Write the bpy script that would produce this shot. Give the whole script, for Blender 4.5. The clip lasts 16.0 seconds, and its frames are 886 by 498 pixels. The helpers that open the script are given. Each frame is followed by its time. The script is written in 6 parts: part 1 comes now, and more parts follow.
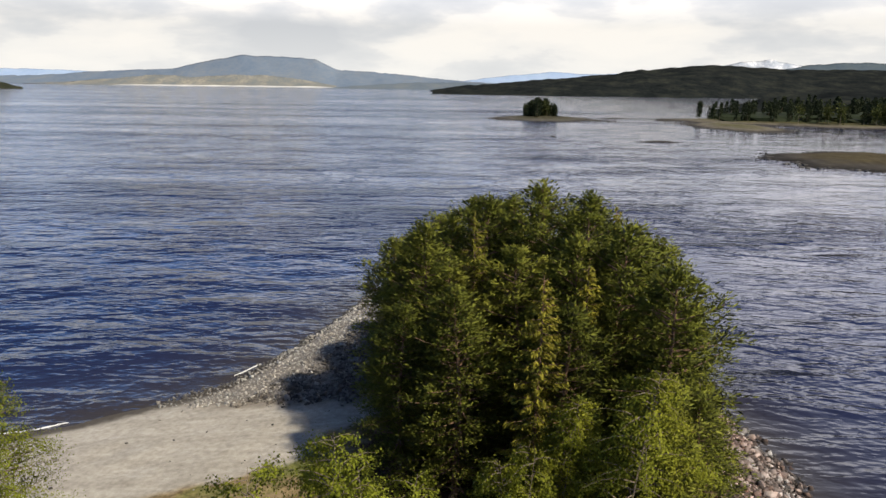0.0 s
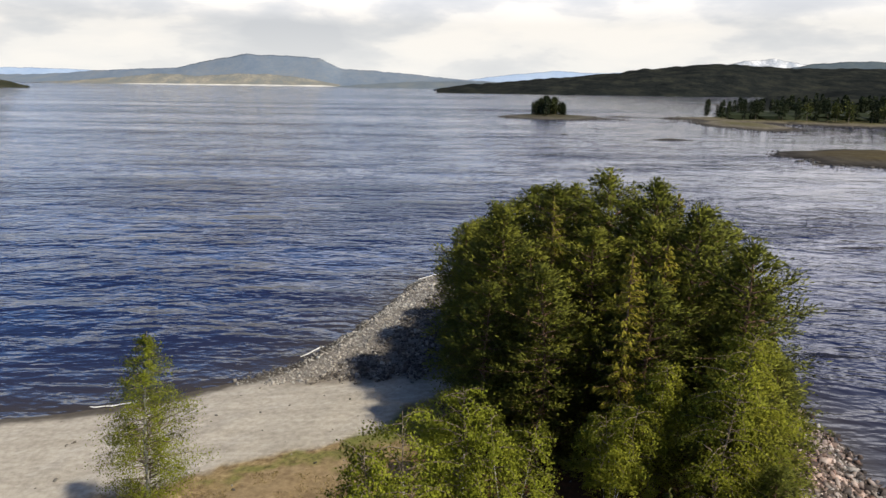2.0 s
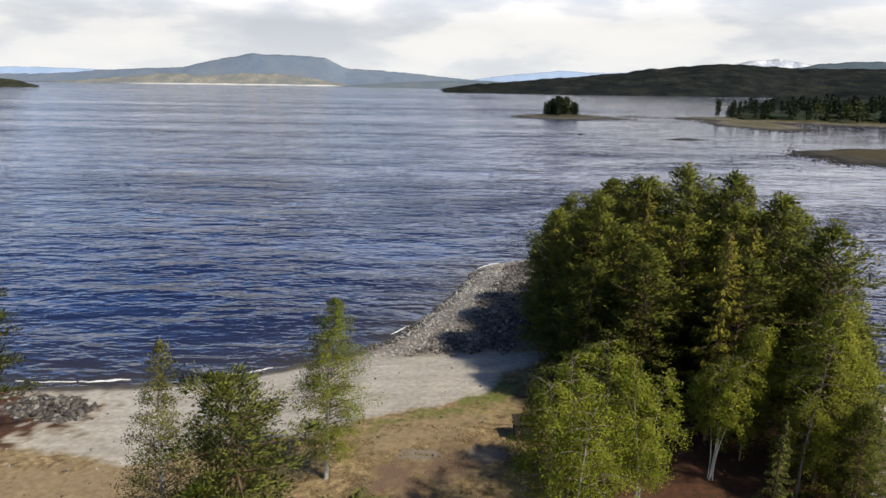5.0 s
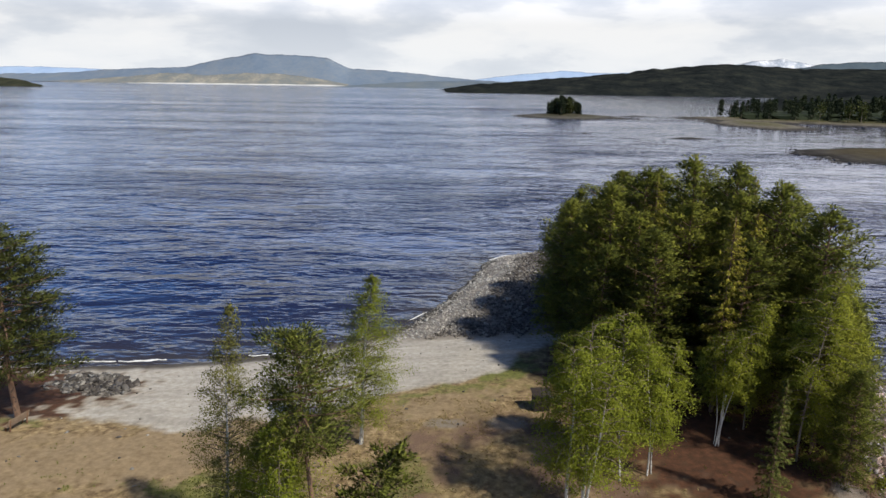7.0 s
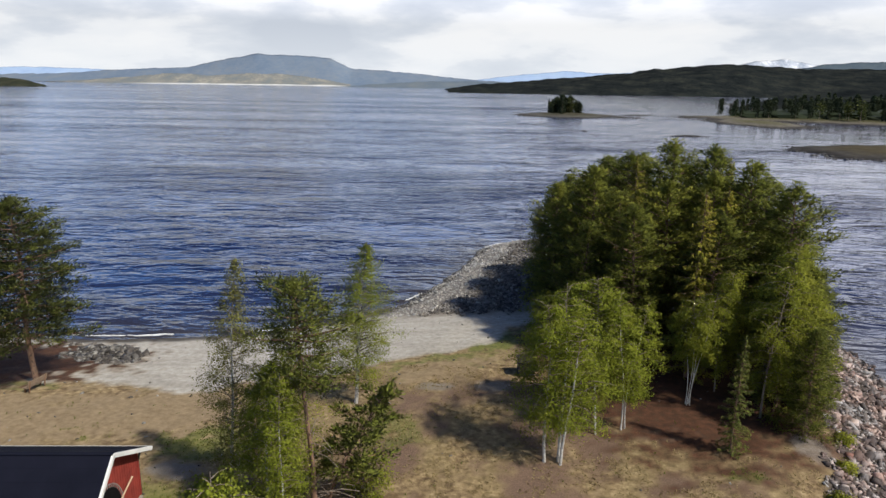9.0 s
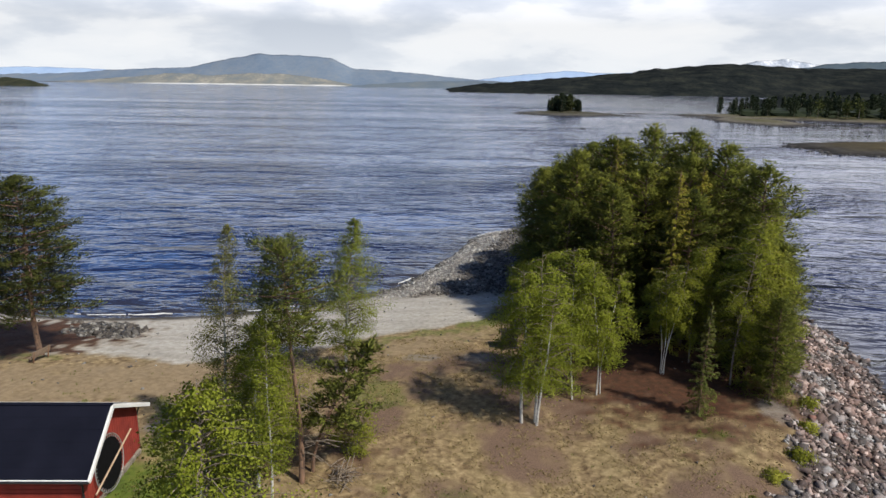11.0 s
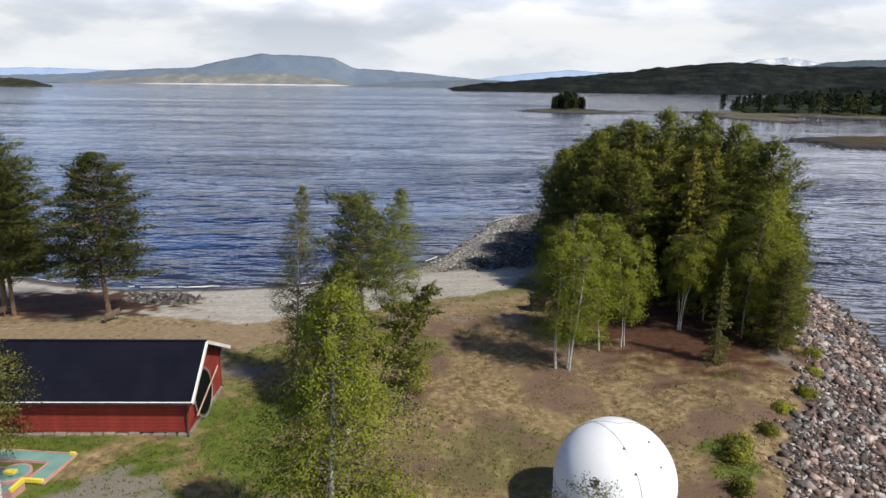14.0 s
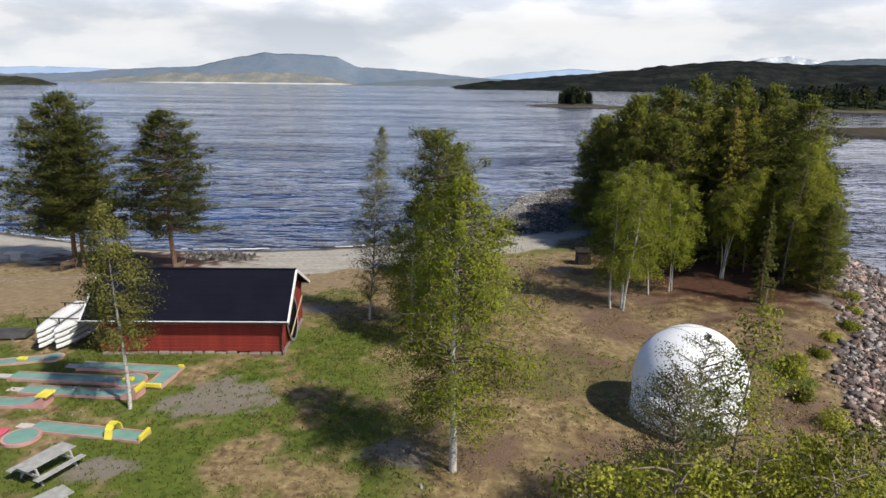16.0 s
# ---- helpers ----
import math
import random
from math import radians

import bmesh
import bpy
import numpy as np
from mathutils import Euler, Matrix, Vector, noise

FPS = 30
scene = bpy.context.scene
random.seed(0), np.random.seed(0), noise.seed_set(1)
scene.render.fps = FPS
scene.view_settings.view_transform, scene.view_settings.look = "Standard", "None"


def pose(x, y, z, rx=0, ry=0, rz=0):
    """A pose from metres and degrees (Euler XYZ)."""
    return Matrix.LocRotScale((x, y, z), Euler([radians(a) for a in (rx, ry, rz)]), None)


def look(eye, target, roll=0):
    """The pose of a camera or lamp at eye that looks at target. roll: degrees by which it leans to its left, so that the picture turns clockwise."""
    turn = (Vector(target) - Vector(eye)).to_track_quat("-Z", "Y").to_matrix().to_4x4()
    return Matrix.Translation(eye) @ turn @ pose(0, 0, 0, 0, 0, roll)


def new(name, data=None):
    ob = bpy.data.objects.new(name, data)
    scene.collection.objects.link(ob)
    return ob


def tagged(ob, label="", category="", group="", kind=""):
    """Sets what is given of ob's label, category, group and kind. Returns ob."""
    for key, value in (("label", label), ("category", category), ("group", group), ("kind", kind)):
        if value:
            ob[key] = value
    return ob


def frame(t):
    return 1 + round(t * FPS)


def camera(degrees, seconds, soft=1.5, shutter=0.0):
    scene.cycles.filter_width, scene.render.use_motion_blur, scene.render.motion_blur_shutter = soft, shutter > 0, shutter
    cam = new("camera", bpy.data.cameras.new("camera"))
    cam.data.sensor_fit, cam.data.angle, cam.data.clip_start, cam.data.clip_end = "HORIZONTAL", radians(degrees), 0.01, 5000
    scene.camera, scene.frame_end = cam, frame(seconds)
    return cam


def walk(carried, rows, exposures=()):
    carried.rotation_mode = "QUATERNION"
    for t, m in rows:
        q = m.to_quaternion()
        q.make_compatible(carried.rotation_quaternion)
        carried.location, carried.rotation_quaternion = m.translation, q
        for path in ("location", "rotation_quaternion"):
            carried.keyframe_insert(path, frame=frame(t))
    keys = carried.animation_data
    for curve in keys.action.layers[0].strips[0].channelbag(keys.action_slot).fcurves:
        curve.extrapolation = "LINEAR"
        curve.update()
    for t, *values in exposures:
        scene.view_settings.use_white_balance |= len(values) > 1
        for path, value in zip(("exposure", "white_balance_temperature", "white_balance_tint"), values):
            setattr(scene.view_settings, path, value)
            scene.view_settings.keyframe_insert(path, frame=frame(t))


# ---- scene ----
cam = camera(67.0, 16.0)
PATH = [
    (0.0, (-1.54, 0.01, 25.23), (-2.51, 19.40, 20.45), 0.70),
    (0.5, (-2.63, -0.95, 25.06), (-3.63, 18.44, 20.28), 0.70),
    (1.0, (-3.89, -1.92, 24.95), (-4.90, 17.48, 20.16), 0.70),
    (1.5, (-5.01, -2.73, 24.92), (-6.05, 16.66, 20.13), 0.70),
    (2.0, (-6.28, -3.54, 24.90), (-7.33, 15.84, 20.09), 0.70),
    (2.5, (-7.43, -4.46, 24.98), (-8.50, 14.92, 20.17), 0.80),
    (3.0, (-8.64, -5.40, 24.97), (-9.72, 13.98, 20.16), 0.80),
    (3.5, (-9.98, -6.62, 25.07), (-11.08, 12.76, 20.24), 0.70),
    (4.0, (-11.38, -8.05, 25.24), (-12.50, 11.32, 20.41), 0.70),
    (6.5, (-14.77, -13.05, 24.87), (-15.97, 6.32, 20.07), 0.80),
    (7.0, (-14.83, -13.94, 24.82), (-16.04, 5.43, 20.00), 0.80),
    (7.5, (-14.69, -14.81, 24.75), (-15.92, 4.56, 19.94), 0.80),
    (8.0, (-14.46, -15.71, 24.60), (-15.71, 3.67, 19.79), 0.80),
    (8.5, (-14.14, -16.53, 24.30), (-15.40, 2.84, 19.50), 0.80),
    (9.0, (-13.71, -17.40, 23.72), (-14.99, 1.97, 18.91), 0.80),
    (11.5, (-12.27, -20.55, 22.41), (-13.60, -1.18, 17.60), 0.80),
    (12.0, (-12.48, -21.39, 22.27), (-13.82, -2.03, 17.45), 0.80),
    (12.5, (-12.79, -22.24, 22.18), (-14.15, -2.88, 17.35), 0.70),
    (13.0, (-13.31, -23.26, 22.05), (-14.69, -3.90, 17.23), 0.70),
    (13.5, (-13.95, -24.20, 21.77), (-15.32, -4.84, 16.96), 0.70),
    (14.0, (-14.72, -25.37, 21.28), (-16.10, -6.00, 16.46), 0.60),
    (14.5, (-15.47, -26.45, 20.64), (-16.89, -7.09, 15.82), 0.60),
    (15.0, (-16.39, -27.56, 19.77), (-17.80, -8.20, 14.96), 0.60),
    (15.5, (-17.45, -28.50, 18.94), (-18.87, -9.14, 14.12), 0.70),
    (16.0, (-18.74, -29.29, 18.09), (-20.18, -9.93, 13.25), 0.60),
]
walk(cam, [(t, look(eye, target, roll)) for t, eye, target, roll in PATH],
     [(0.0, 0.08, 6950, 10), (4.0, 0.06, 6800, 10), (7.0, 0.02, 6400, 10), (12.5, 0.03, 6300, 10), (16.0, 0.02, 6400, 10)])

# ---- world, sun, exposure ----
SUN_DIR = Vector((0.82, -0.56, 1.15)).normalized()   # towards the sun
world = bpy.data.worlds.new("sky")
scene.world = world
world.use_nodes = True


def link(nt, a, b):
    nt.links.new(a, b)


def ramp(nt, source, stops):
    n = nt.nodes.new("ShaderNodeValToRGB")
    el = n.color_ramp.elements
    el[0].position, el[0].color = stops[0][0], (*stops[0][1], 1)
    el[1].position, el[1].color = stops[-1][0], (*stops[-1][1], 1)
    for p, c in stops[1:-1]:
        e = el.new(p)
        e.color = (*c, 1)
    link(nt, source, n.inputs[0])
    return n.outputs[0]


def mixed(nt, fac, a, b, blend="MIX"):
    n = nt.nodes.new("ShaderNodeMix")
    n.data_type, n.blend_type = "RGBA", blend
    for sock, v in ((n.inputs[0], fac), (n.inputs[6], a), (n.inputs[7], b)):
        if isinstance(v, (int, float)):
            sock.default_value = v
        elif isinstance(v, tuple):
            sock.default_value = (*v, 1)
        else:
            link(nt, v, sock)
    return n.outputs[2]


def math_node(nt, op, a, b=0.0, clamp=False):
    n = nt.nodes.new("ShaderNodeMath")
    n.operation, n.use_clamp = op, clamp
    for sock, v in ((n.inputs[0], a), (n.inputs[1], b)):
        if isinstance(v, (int, float)):
            sock.default_value = v
        else:
            link(nt, v, sock)
    return n.outputs[0]


def noise_tex(nt, vec, scale, detail=4.0, rough=0.55, distort=0.0):
    n = nt.nodes.new("ShaderNodeTexNoise")
    n.inputs["Scale"].default_value, n.inputs["Detail"].default_value = scale, detail
    n.inputs["Roughness"].default_value, n.inputs["Distortion"].default_value = rough, distort
    if vec is not None:
        link(nt, vec, n.inputs["Vector"])
    return n.outputs[0]


def mapped(nt, vec, scale=(1, 1, 1), rot=(0, 0, 0), loc=(0, 0, 0)):
    n = nt.nodes.new("ShaderNodeMapping")
    n.inputs["Scale"].default_value, n.inputs["Rotation"].default_value, n.inputs["Location"].default_value = scale, rot, loc
    link(nt, vec, n.inputs["Vector"])
    return n.outputs[0]


def build_sky():
    nt = world.node_tree
    nt.nodes.clear()
    sky = nt.nodes.new("ShaderNodeTexSky")
    sky.sky_type, sky.sun_disc = "NISHITA", False
    sky.sun_elevation = math.asin(SUN_DIR.z)
    sky.sun_rotation = math.atan2(SUN_DIR.x, SUN_DIR.y)
    blue = nt.nodes.new("ShaderNodeVectorMath")
    blue.operation = "SCALE"
    link(nt, sky.outputs[0], blue.inputs[0])
    blue.inputs["Scale"].default_value = 0.095
    deep = nt.nodes.new("ShaderNodeVectorMath")
    deep.operation = "MULTIPLY"
    link(nt, blue.outputs[0], deep.inputs[0])
    deep.inputs[1].default_value = (0.56, 0.79, 1.20)
    geo = nt.nodes.new("ShaderNodeTexCoord")
    sep = nt.nodes.new("ShaderNodeSeparateXYZ")
    link(nt, geo.outputs["Generated"], sep.inputs[0])
    clear = mixed(nt, 1.0, deep.outputs[0], ramp(nt, sep.outputs[2], [(0.08, (0.95, 0.95, 0.95)), (0.26, (0.50, 0.50, 0.50)), (0.42, (0.155, 0.155, 0.155))]), "MULTIPLY")
    clear = mixed(nt, 1.0, clear, (3.1, 3.1, 3.1), "MULTIPLY")
    up = math_node(nt, "ADD", math_node(nt, "MAXIMUM", sep.outputs[2], 0.0), 0.30)
    flat = nt.nodes.new("ShaderNodeCombineXYZ")
    link(nt, math_node(nt, "DIVIDE", sep.outputs[0], up), flat.inputs[0])
    link(nt, math_node(nt, "DIVIDE", sep.outputs[1], up), flat.inputs[1])
    link(nt, math_node(nt, "MULTIPLY", sep.outputs[2], 5.0), flat.inputs[2])
    big = noise_tex(nt, mapped(nt, flat.outputs[0], (0.8, 0.8, 0.6), loc=(3.1, 1.7, 0)), 0.75, 5, 0.52, 0.4)
    fine = noise_tex(nt, mapped(nt, geo.outputs["Generated"], (2.3, 2.3, 7.5), loc=(5.3, 4.0, 2.4)), 1.9, 7, 0.52, 0.1)
    veil = ramp(nt, sep.outputs[2], [(0.10, (0.45, 0.45, 0.45)), (0.22, (0.30, 0.30, 0.30)), (0.36, (0, 0, 0))])
    side = math_node(nt, "MULTIPLY", math_node(nt, "MINIMUM", math_node(nt, "ADD", sep.outputs[0], -0.06), 0.45), 0.75)
    thick = math_node(nt, "ADD", math_node(nt, "ADD", big, math_node(nt, "MULTIPLY", sep.outputs[2], -0.58)), math_node(nt, "ADD", side, veil))
    cover = ramp(nt, thick, [(0.26, (0, 0, 0)), (0.44, (1, 1, 1))])
    tone = ramp(nt, fine, [(0.38, (0.58, 0.62, 0.68)), (0.455, (0.65, 0.685, 0.735)), (0.50, (0.73, 0.752, 0.785)), (0.535, (0.83, 0.84, 0.85)), (0.62, (0.90, 0.895, 0.885))])
    low = ramp(nt, sep.outputs[2], [(0.0, (1, 1, 1)), (0.075, (0, 0, 0))])
    tone2 = mixed(nt, math_node(nt, "MULTIPLY", low, 0.5), tone, (0.88, 0.91, 0.93))
    high = ramp(nt, sep.outputs[2], [(0.08, (1, 1, 1)), (0.18, (1.72, 1.70, 1.78)), (0.29, (1.60, 1.59, 1.68)), (0.36, (1.20, 1.22, 1.34)), (0.47, (0.50, 0.55, 0.68))])
    cool = ramp(nt, sep.outputs[0], [(0.0, (0.70, 0.90, 1.28)), (0.22, (1.00, 1.04, 1.14)), (0.45, (1.24, 1.27, 1.40))])
    aloft = ramp(nt, sep.outputs[2], [(0.13, (0, 0, 0)), (0.20, (1, 1, 1))])
    high = mixed(nt, aloft, high, mixed(nt, 1.0, high, cool, "MULTIPLY"))
    col = mixed(nt, cover, clear, mixed(nt, 1.0, tone2, high, "MULTIPLY"))
    bg = nt.nodes.new("ShaderNodeBackground")
    bg.inputs["Strength"].default_value = 1.0
    link(nt, col, bg.inputs[0])
    out = nt.nodes.new("ShaderNodeOutputWorld")
    link(nt, bg.outputs[0], out.inputs[0])


build_sky()
sun = new("sun", bpy.data.lights.new("sun", "SUN"))
sun.data.energy, sun.data.angle, sun.data.color = 5.0, radians(1.8), (1.0, 0.92, 0.78)
sun.matrix_world = look(SUN_DIR * 60, (0, 0, 0))


# ---- materials ----
def material(name):
    m = bpy.data.materials.new(name)
    m.use_nodes = True
    nt = m.node_tree
    return m, nt, nt.nodes["Principled BSDF"]


def world_pos(nt):
    return nt.nodes.new("ShaderNodeNewGeometry").outputs["Position"]


def bump(nt, bsdf, height, strength=0.4, distance=0.05):
    b = nt.nodes.new("ShaderNodeBump")
    b.inputs["Strength"].default_value, b.inputs["Distance"].default_value = strength, distance
    link(nt, height, b.inputs["Height"])
    link(nt, b.outputs[0], bsdf.inputs["Normal"])
    return b


def plain(name, a, b, scale=3.0, rough=0.7, grain=60.0, relief=0.2, metal=0.0):
    """A surface between two colours, with stains and grain."""
    m, nt, bs = material(name)
    tc = nt.nodes.new("ShaderNodeTexCoord").outputs["Object"]
    n1 = noise_tex(nt, tc, scale, 5, 0.6)
    n2 = noise_tex(nt, tc, grain, 3, 0.6)
    f = math_node(nt, "ADD", math_node(nt, "MULTIPLY", n1, 0.7), math_node(nt, "MULTIPLY", n2, 0.3))
    link(nt, ramp(nt, f, [(0.35, a), (0.65, b)]), bs.inputs["Base Color"])
    bs.inputs["Roughness"].default_value, bs.inputs["Metallic"].default_value = rough, metal
    bump(nt, bs, n2, relief, 0.01)
    return m


def leaf_material(name, dark, mid, light, through_light=0.35, soft=False):
    """Foliage; soft leaves take the rounded normal of the clump they grow in."""
    m, nt, bs = material(name)
    g = nt.nodes.new("ShaderNodeNewGeometry")
    info = nt.nodes.new("ShaderNodeObjectInfo")
    clump = noise_tex(nt, g.outputs["Position"], 0.8, 3, 0.6)
    v = math_node(nt, "ADD", math_node(nt, "MULTIPLY", g.outputs["Random Per Island"], 0.16 if soft else 0.22), math_node(nt, "MULTIPLY", clump, 0.84 if soft else 0.78))
    v = math_node(nt, "ADD", v, math_node(nt, "MULTIPLY", math_node(nt, "SUBTRACT", info.outputs["Random"], 0.5), 0.30))
    col = ramp(nt, v, [(0.22, dark), (0.5, mid), (0.8, light)])
    link(nt, col, bs.inputs["Base Color"])
    bs.inputs["Roughness"].default_value = 0.7
    bs.inputs["Specular IOR Level"].default_value = 0.12
    tr = nt.nodes.new("ShaderNodeBsdfTranslucent")
    link(nt, col, tr.inputs[0])
    if soft:
        puff = nt.nodes.new("ShaderNodeAttribute")
        puff.attribute_name = "puff"
        turned = nt.nodes.new("ShaderNodeVectorTransform")
        turned.vector_type, turned.convert_from, turned.convert_to = "NORMAL", "OBJECT", "WORLD"
        link(nt, puff.outputs["Vector"], turned.inputs[0])
        link(nt, turned.outputs[0], bs.inputs["Normal"])
    mx = nt.nodes.new("ShaderNodeMixShader")
    mx.inputs[0].default_value = through_light
    link(nt, bs.outputs[0], mx.inputs[1])
    link(nt, tr.outputs[0], mx.inputs[2])
    link(nt, mx.outputs[0], nt.nodes["Material Output"].inputs[0])
    return m


def bark_material(name, a, b, marks, bands):
    m, nt, bs = material(name)
    tc = nt.nodes.new("ShaderNodeTexCoord").outputs["Object"]
    n1 = noise_tex(nt, mapped(nt, tc, (1, 1, 0.25)), 5, 5, 0.6)
    n2 = noise_tex(nt, mapped(nt, tc, (2.0, 2.0, bands)), 3.2, 4, 0.6)
    col = mixed(nt, ramp(nt, n2, [(0.56, (0, 0, 0)), (0.64, (1, 1, 1))]), ramp(nt, n1, [(0.3, a), (0.7, b)]), marks)
    link(nt, col, bs.inputs["Base Color"])
    bs.inputs["Roughness"].default_value = 0.85
    bump(nt, bs, n1, 0.6, 0.03)
    return m


PINE_LEAF = leaf_material("pine_needles", (0.085, 0.105, 0.020), (0.195, 0.22, 0.038), (0.36, 0.365, 0.060), 0.24, True)
SHORE_PINE_LEAF = leaf_material("shore_pine_needles", (0.050, 0.064, 0.016), (0.118, 0.136, 0.030), (0.205, 0.212, 0.046), 0.16, True)
SPRUCE_LEAF = leaf_material("spruce_needles", (0.10, 0.105, 0.015), (0.255, 0.24, 0.034), (0.40, 0.355, 0.052), 0.2, True)
BIRCH_LEAF = leaf_material("birch_leaves", (0.125, 0.150, 0.015), (0.245, 0.282, 0.030), (0.36, 0.39, 0.050), 0.40, True)
# Birch leaf darkened to suggest weaker sunlight at the grove edge; bushes share it.
DIMMED_LEAF = leaf_material("dimmed_leaves", (0.095, 0.115, 0.012), (0.215, 0.24, 0.026), (0.37, 0.38, 0.046), 0.34, True)
SPARSE_LEAF = leaf_material("young_birch_leaves", (0.11, 0.11, 0.03), (0.20, 0.20, 0.05), (0.30, 0.29, 0.08), 0.40, True)
WILLOW_LEAF = leaf_material("willow_leaves", (0.21, 0.225, 0.028), (0.37, 0.385, 0.048), (0.52, 0.51, 0.09), 0.42, True)
BANK_PINE_LEAF = leaf_material("bank_pine_needles", (0.068, 0.090, 0.016), (0.165, 0.198, 0.036), (0.28, 0.305, 0.056), 0.22, True)
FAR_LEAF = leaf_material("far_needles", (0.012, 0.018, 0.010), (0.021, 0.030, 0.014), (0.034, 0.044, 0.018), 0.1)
FAR_BIRCH = leaf_material("far_birch_leaves", (0.025, 0.032, 0.010), (0.05, 0.06, 0.015), (0.085, 0.095, 0.022), 0.15)
SALLOW_LEAF = leaf_material("sallow_leaves", (0.09, 0.10, 0.035), (0.19, 0.205, 0.08), (0.33, 0.34, 0.16), 0.4, True)
STRAW = leaf_material("dry_straw", (0.14, 0.105, 0.045), (0.27, 0.21, 0.10), (0.42, 0.34, 0.18), 0.25)
GRASS_LEAF = leaf_material("grass_blades", (0.055, 0.075, 0.012), (0.115, 0.145, 0.024), (0.22, 0.21, 0.065), 0.3)
PINE_BARK = bark_material("pine_bark", (0.10, 0.065, 0.045), (0.26, 0.15, 0.09), (0.07, 0.05, 0.04), 1.0)
BIRCH_BARK = bark_material("birch_bark", (0.36, 0.345, 0.31), (0.60, 0.58, 0.53), (0.07, 0.06, 0.055), 7.0)
TWIG_BARK = bark_material("twig_bark", (0.14, 0.11, 0.08), (0.26, 0.21, 0.16), (0.08, 0.06, 0.05), 2.0)
RED_WOOD = plain("falu_red_boards", (0.16, 0.016, 0.010), (0.30, 0.036, 0.022), 1.3, 0.85, 40, 0.25)
WHITE_WOOD = plain("white_painted_wood", (0.62, 0.62, 0.60), (0.80, 0.80, 0.78), 2.0, 0.6, 40, 0.15)
FELT_ROOF = plain("black_roofing_felt", (0.004, 0.005, 0.011), (0.008, 0.009, 0.018), 0.6, 0.9, 90, 0.3)
FELT_ROOF.node_tree.nodes["Principled BSDF"].inputs["Specular IOR Level"].default_value = 0.12
BLACK_METAL = plain("black_metal", (0.012, 0.012, 0.014), (0.03, 0.03, 0.032), 4, 0.45, 50, 0.1)
GREY_WOOD = plain("weathered_grey_wood", (0.24, 0.24, 0.23), (0.40, 0.40, 0.385), 2.5, 0.85, 70, 0.4)
BROWN_WOOD = plain("brown_wood", (0.10, 0.05, 0.025), (0.24, 0.13, 0.07), 2.5, 0.8, 60, 0.4)
BENCH_WOOD = plain("faded_brown_wood", (0.15, 0.105, 0.07), (0.27, 0.20, 0.14), 2.5, 0.85, 60, 0.4)
DARK_WOOD = plain("dark_stained_wood", (0.010, 0.007, 0.006), (0.028, 0.019, 0.014), 2.5, 0.8, 60, 0.4)
POLE_WOOD = plain("pale_wood", (0.40, 0.27, 0.17), (0.56, 0.42, 0.30), 2.5, 0.8, 60, 0.3)
GRANITE = plain("foundation_stone", (0.12, 0.10, 0.08), (0.30, 0.26, 0.21), 2.0, 0.9, 25, 0.6)
DOME_WHITE = plain("white_fibreglass", (0.80, 0.82, 0.85), (0.88, 0.89, 0.91), 0.7, 0.35, 20, 0.03)
SEAM_GREY = plain("grey_seal", (0.13, 0.135, 0.145), (0.22, 0.22, 0.23), 3, 0.6, 40, 0.1)
HULL_WHITE = plain("white_hull", (0.62, 0.63, 0.64), (0.82, 0.83, 0.84), 1.5, 0.4, 30, 0.05)
HULL_DARK = plain("dark_hull", (0.03, 0.03, 0.03), (0.09, 0.085, 0.08), 1.5, 0.5, 30, 0.1)
TEAL_FELT = plain("worn_teal_felt", (0.12, 0.25, 0.215), (0.19, 0.33, 0.29), 1.2, 0.95, 60, 0.3)
PINK_PAINT = plain("faded_pink_paint", (0.42, 0.20, 0.19), (0.55, 0.32, 0.30), 1.8, 0.85, 40, 0.25)
RED_PAINT = plain("faded_red_paint", (0.42, 0.05, 0.09), (0.60, 0.12, 0.17), 1.8, 0.8, 40, 0.2)
YELLOW_PAINT = plain("yellow_paint", (0.62, 0.50, 0.03), (0.80, 0.70, 0.10), 1.8, 0.7, 40, 0.15)
PALE_CONCRETE = plain("pale_concrete", (0.42, 0.40, 0.37), (0.58, 0.56, 0.52), 1.5, 0.9, 30, 0.4)
STEEL = plain("galvanised_steel", (0.30, 0.30, 0.30), (0.45, 0.45, 0.44), 8, 0.5, 80, 0.1, 0.6)
MESH_BLACK = plain("black_mat", (0.003, 0.003, 0.0035), (0.007, 0.007, 0.008), 3, 0.95, 90, 0.2)
MESH_BLACK.node_tree.nodes["Principled BSDF"].inputs["Specular IOR Level"].default_value = 0.1
FOAM = plain("foam", (0.50, 0.52, 0.53), (0.74, 0.75, 0.76), 3.0, 0.8, 20, 0.4)


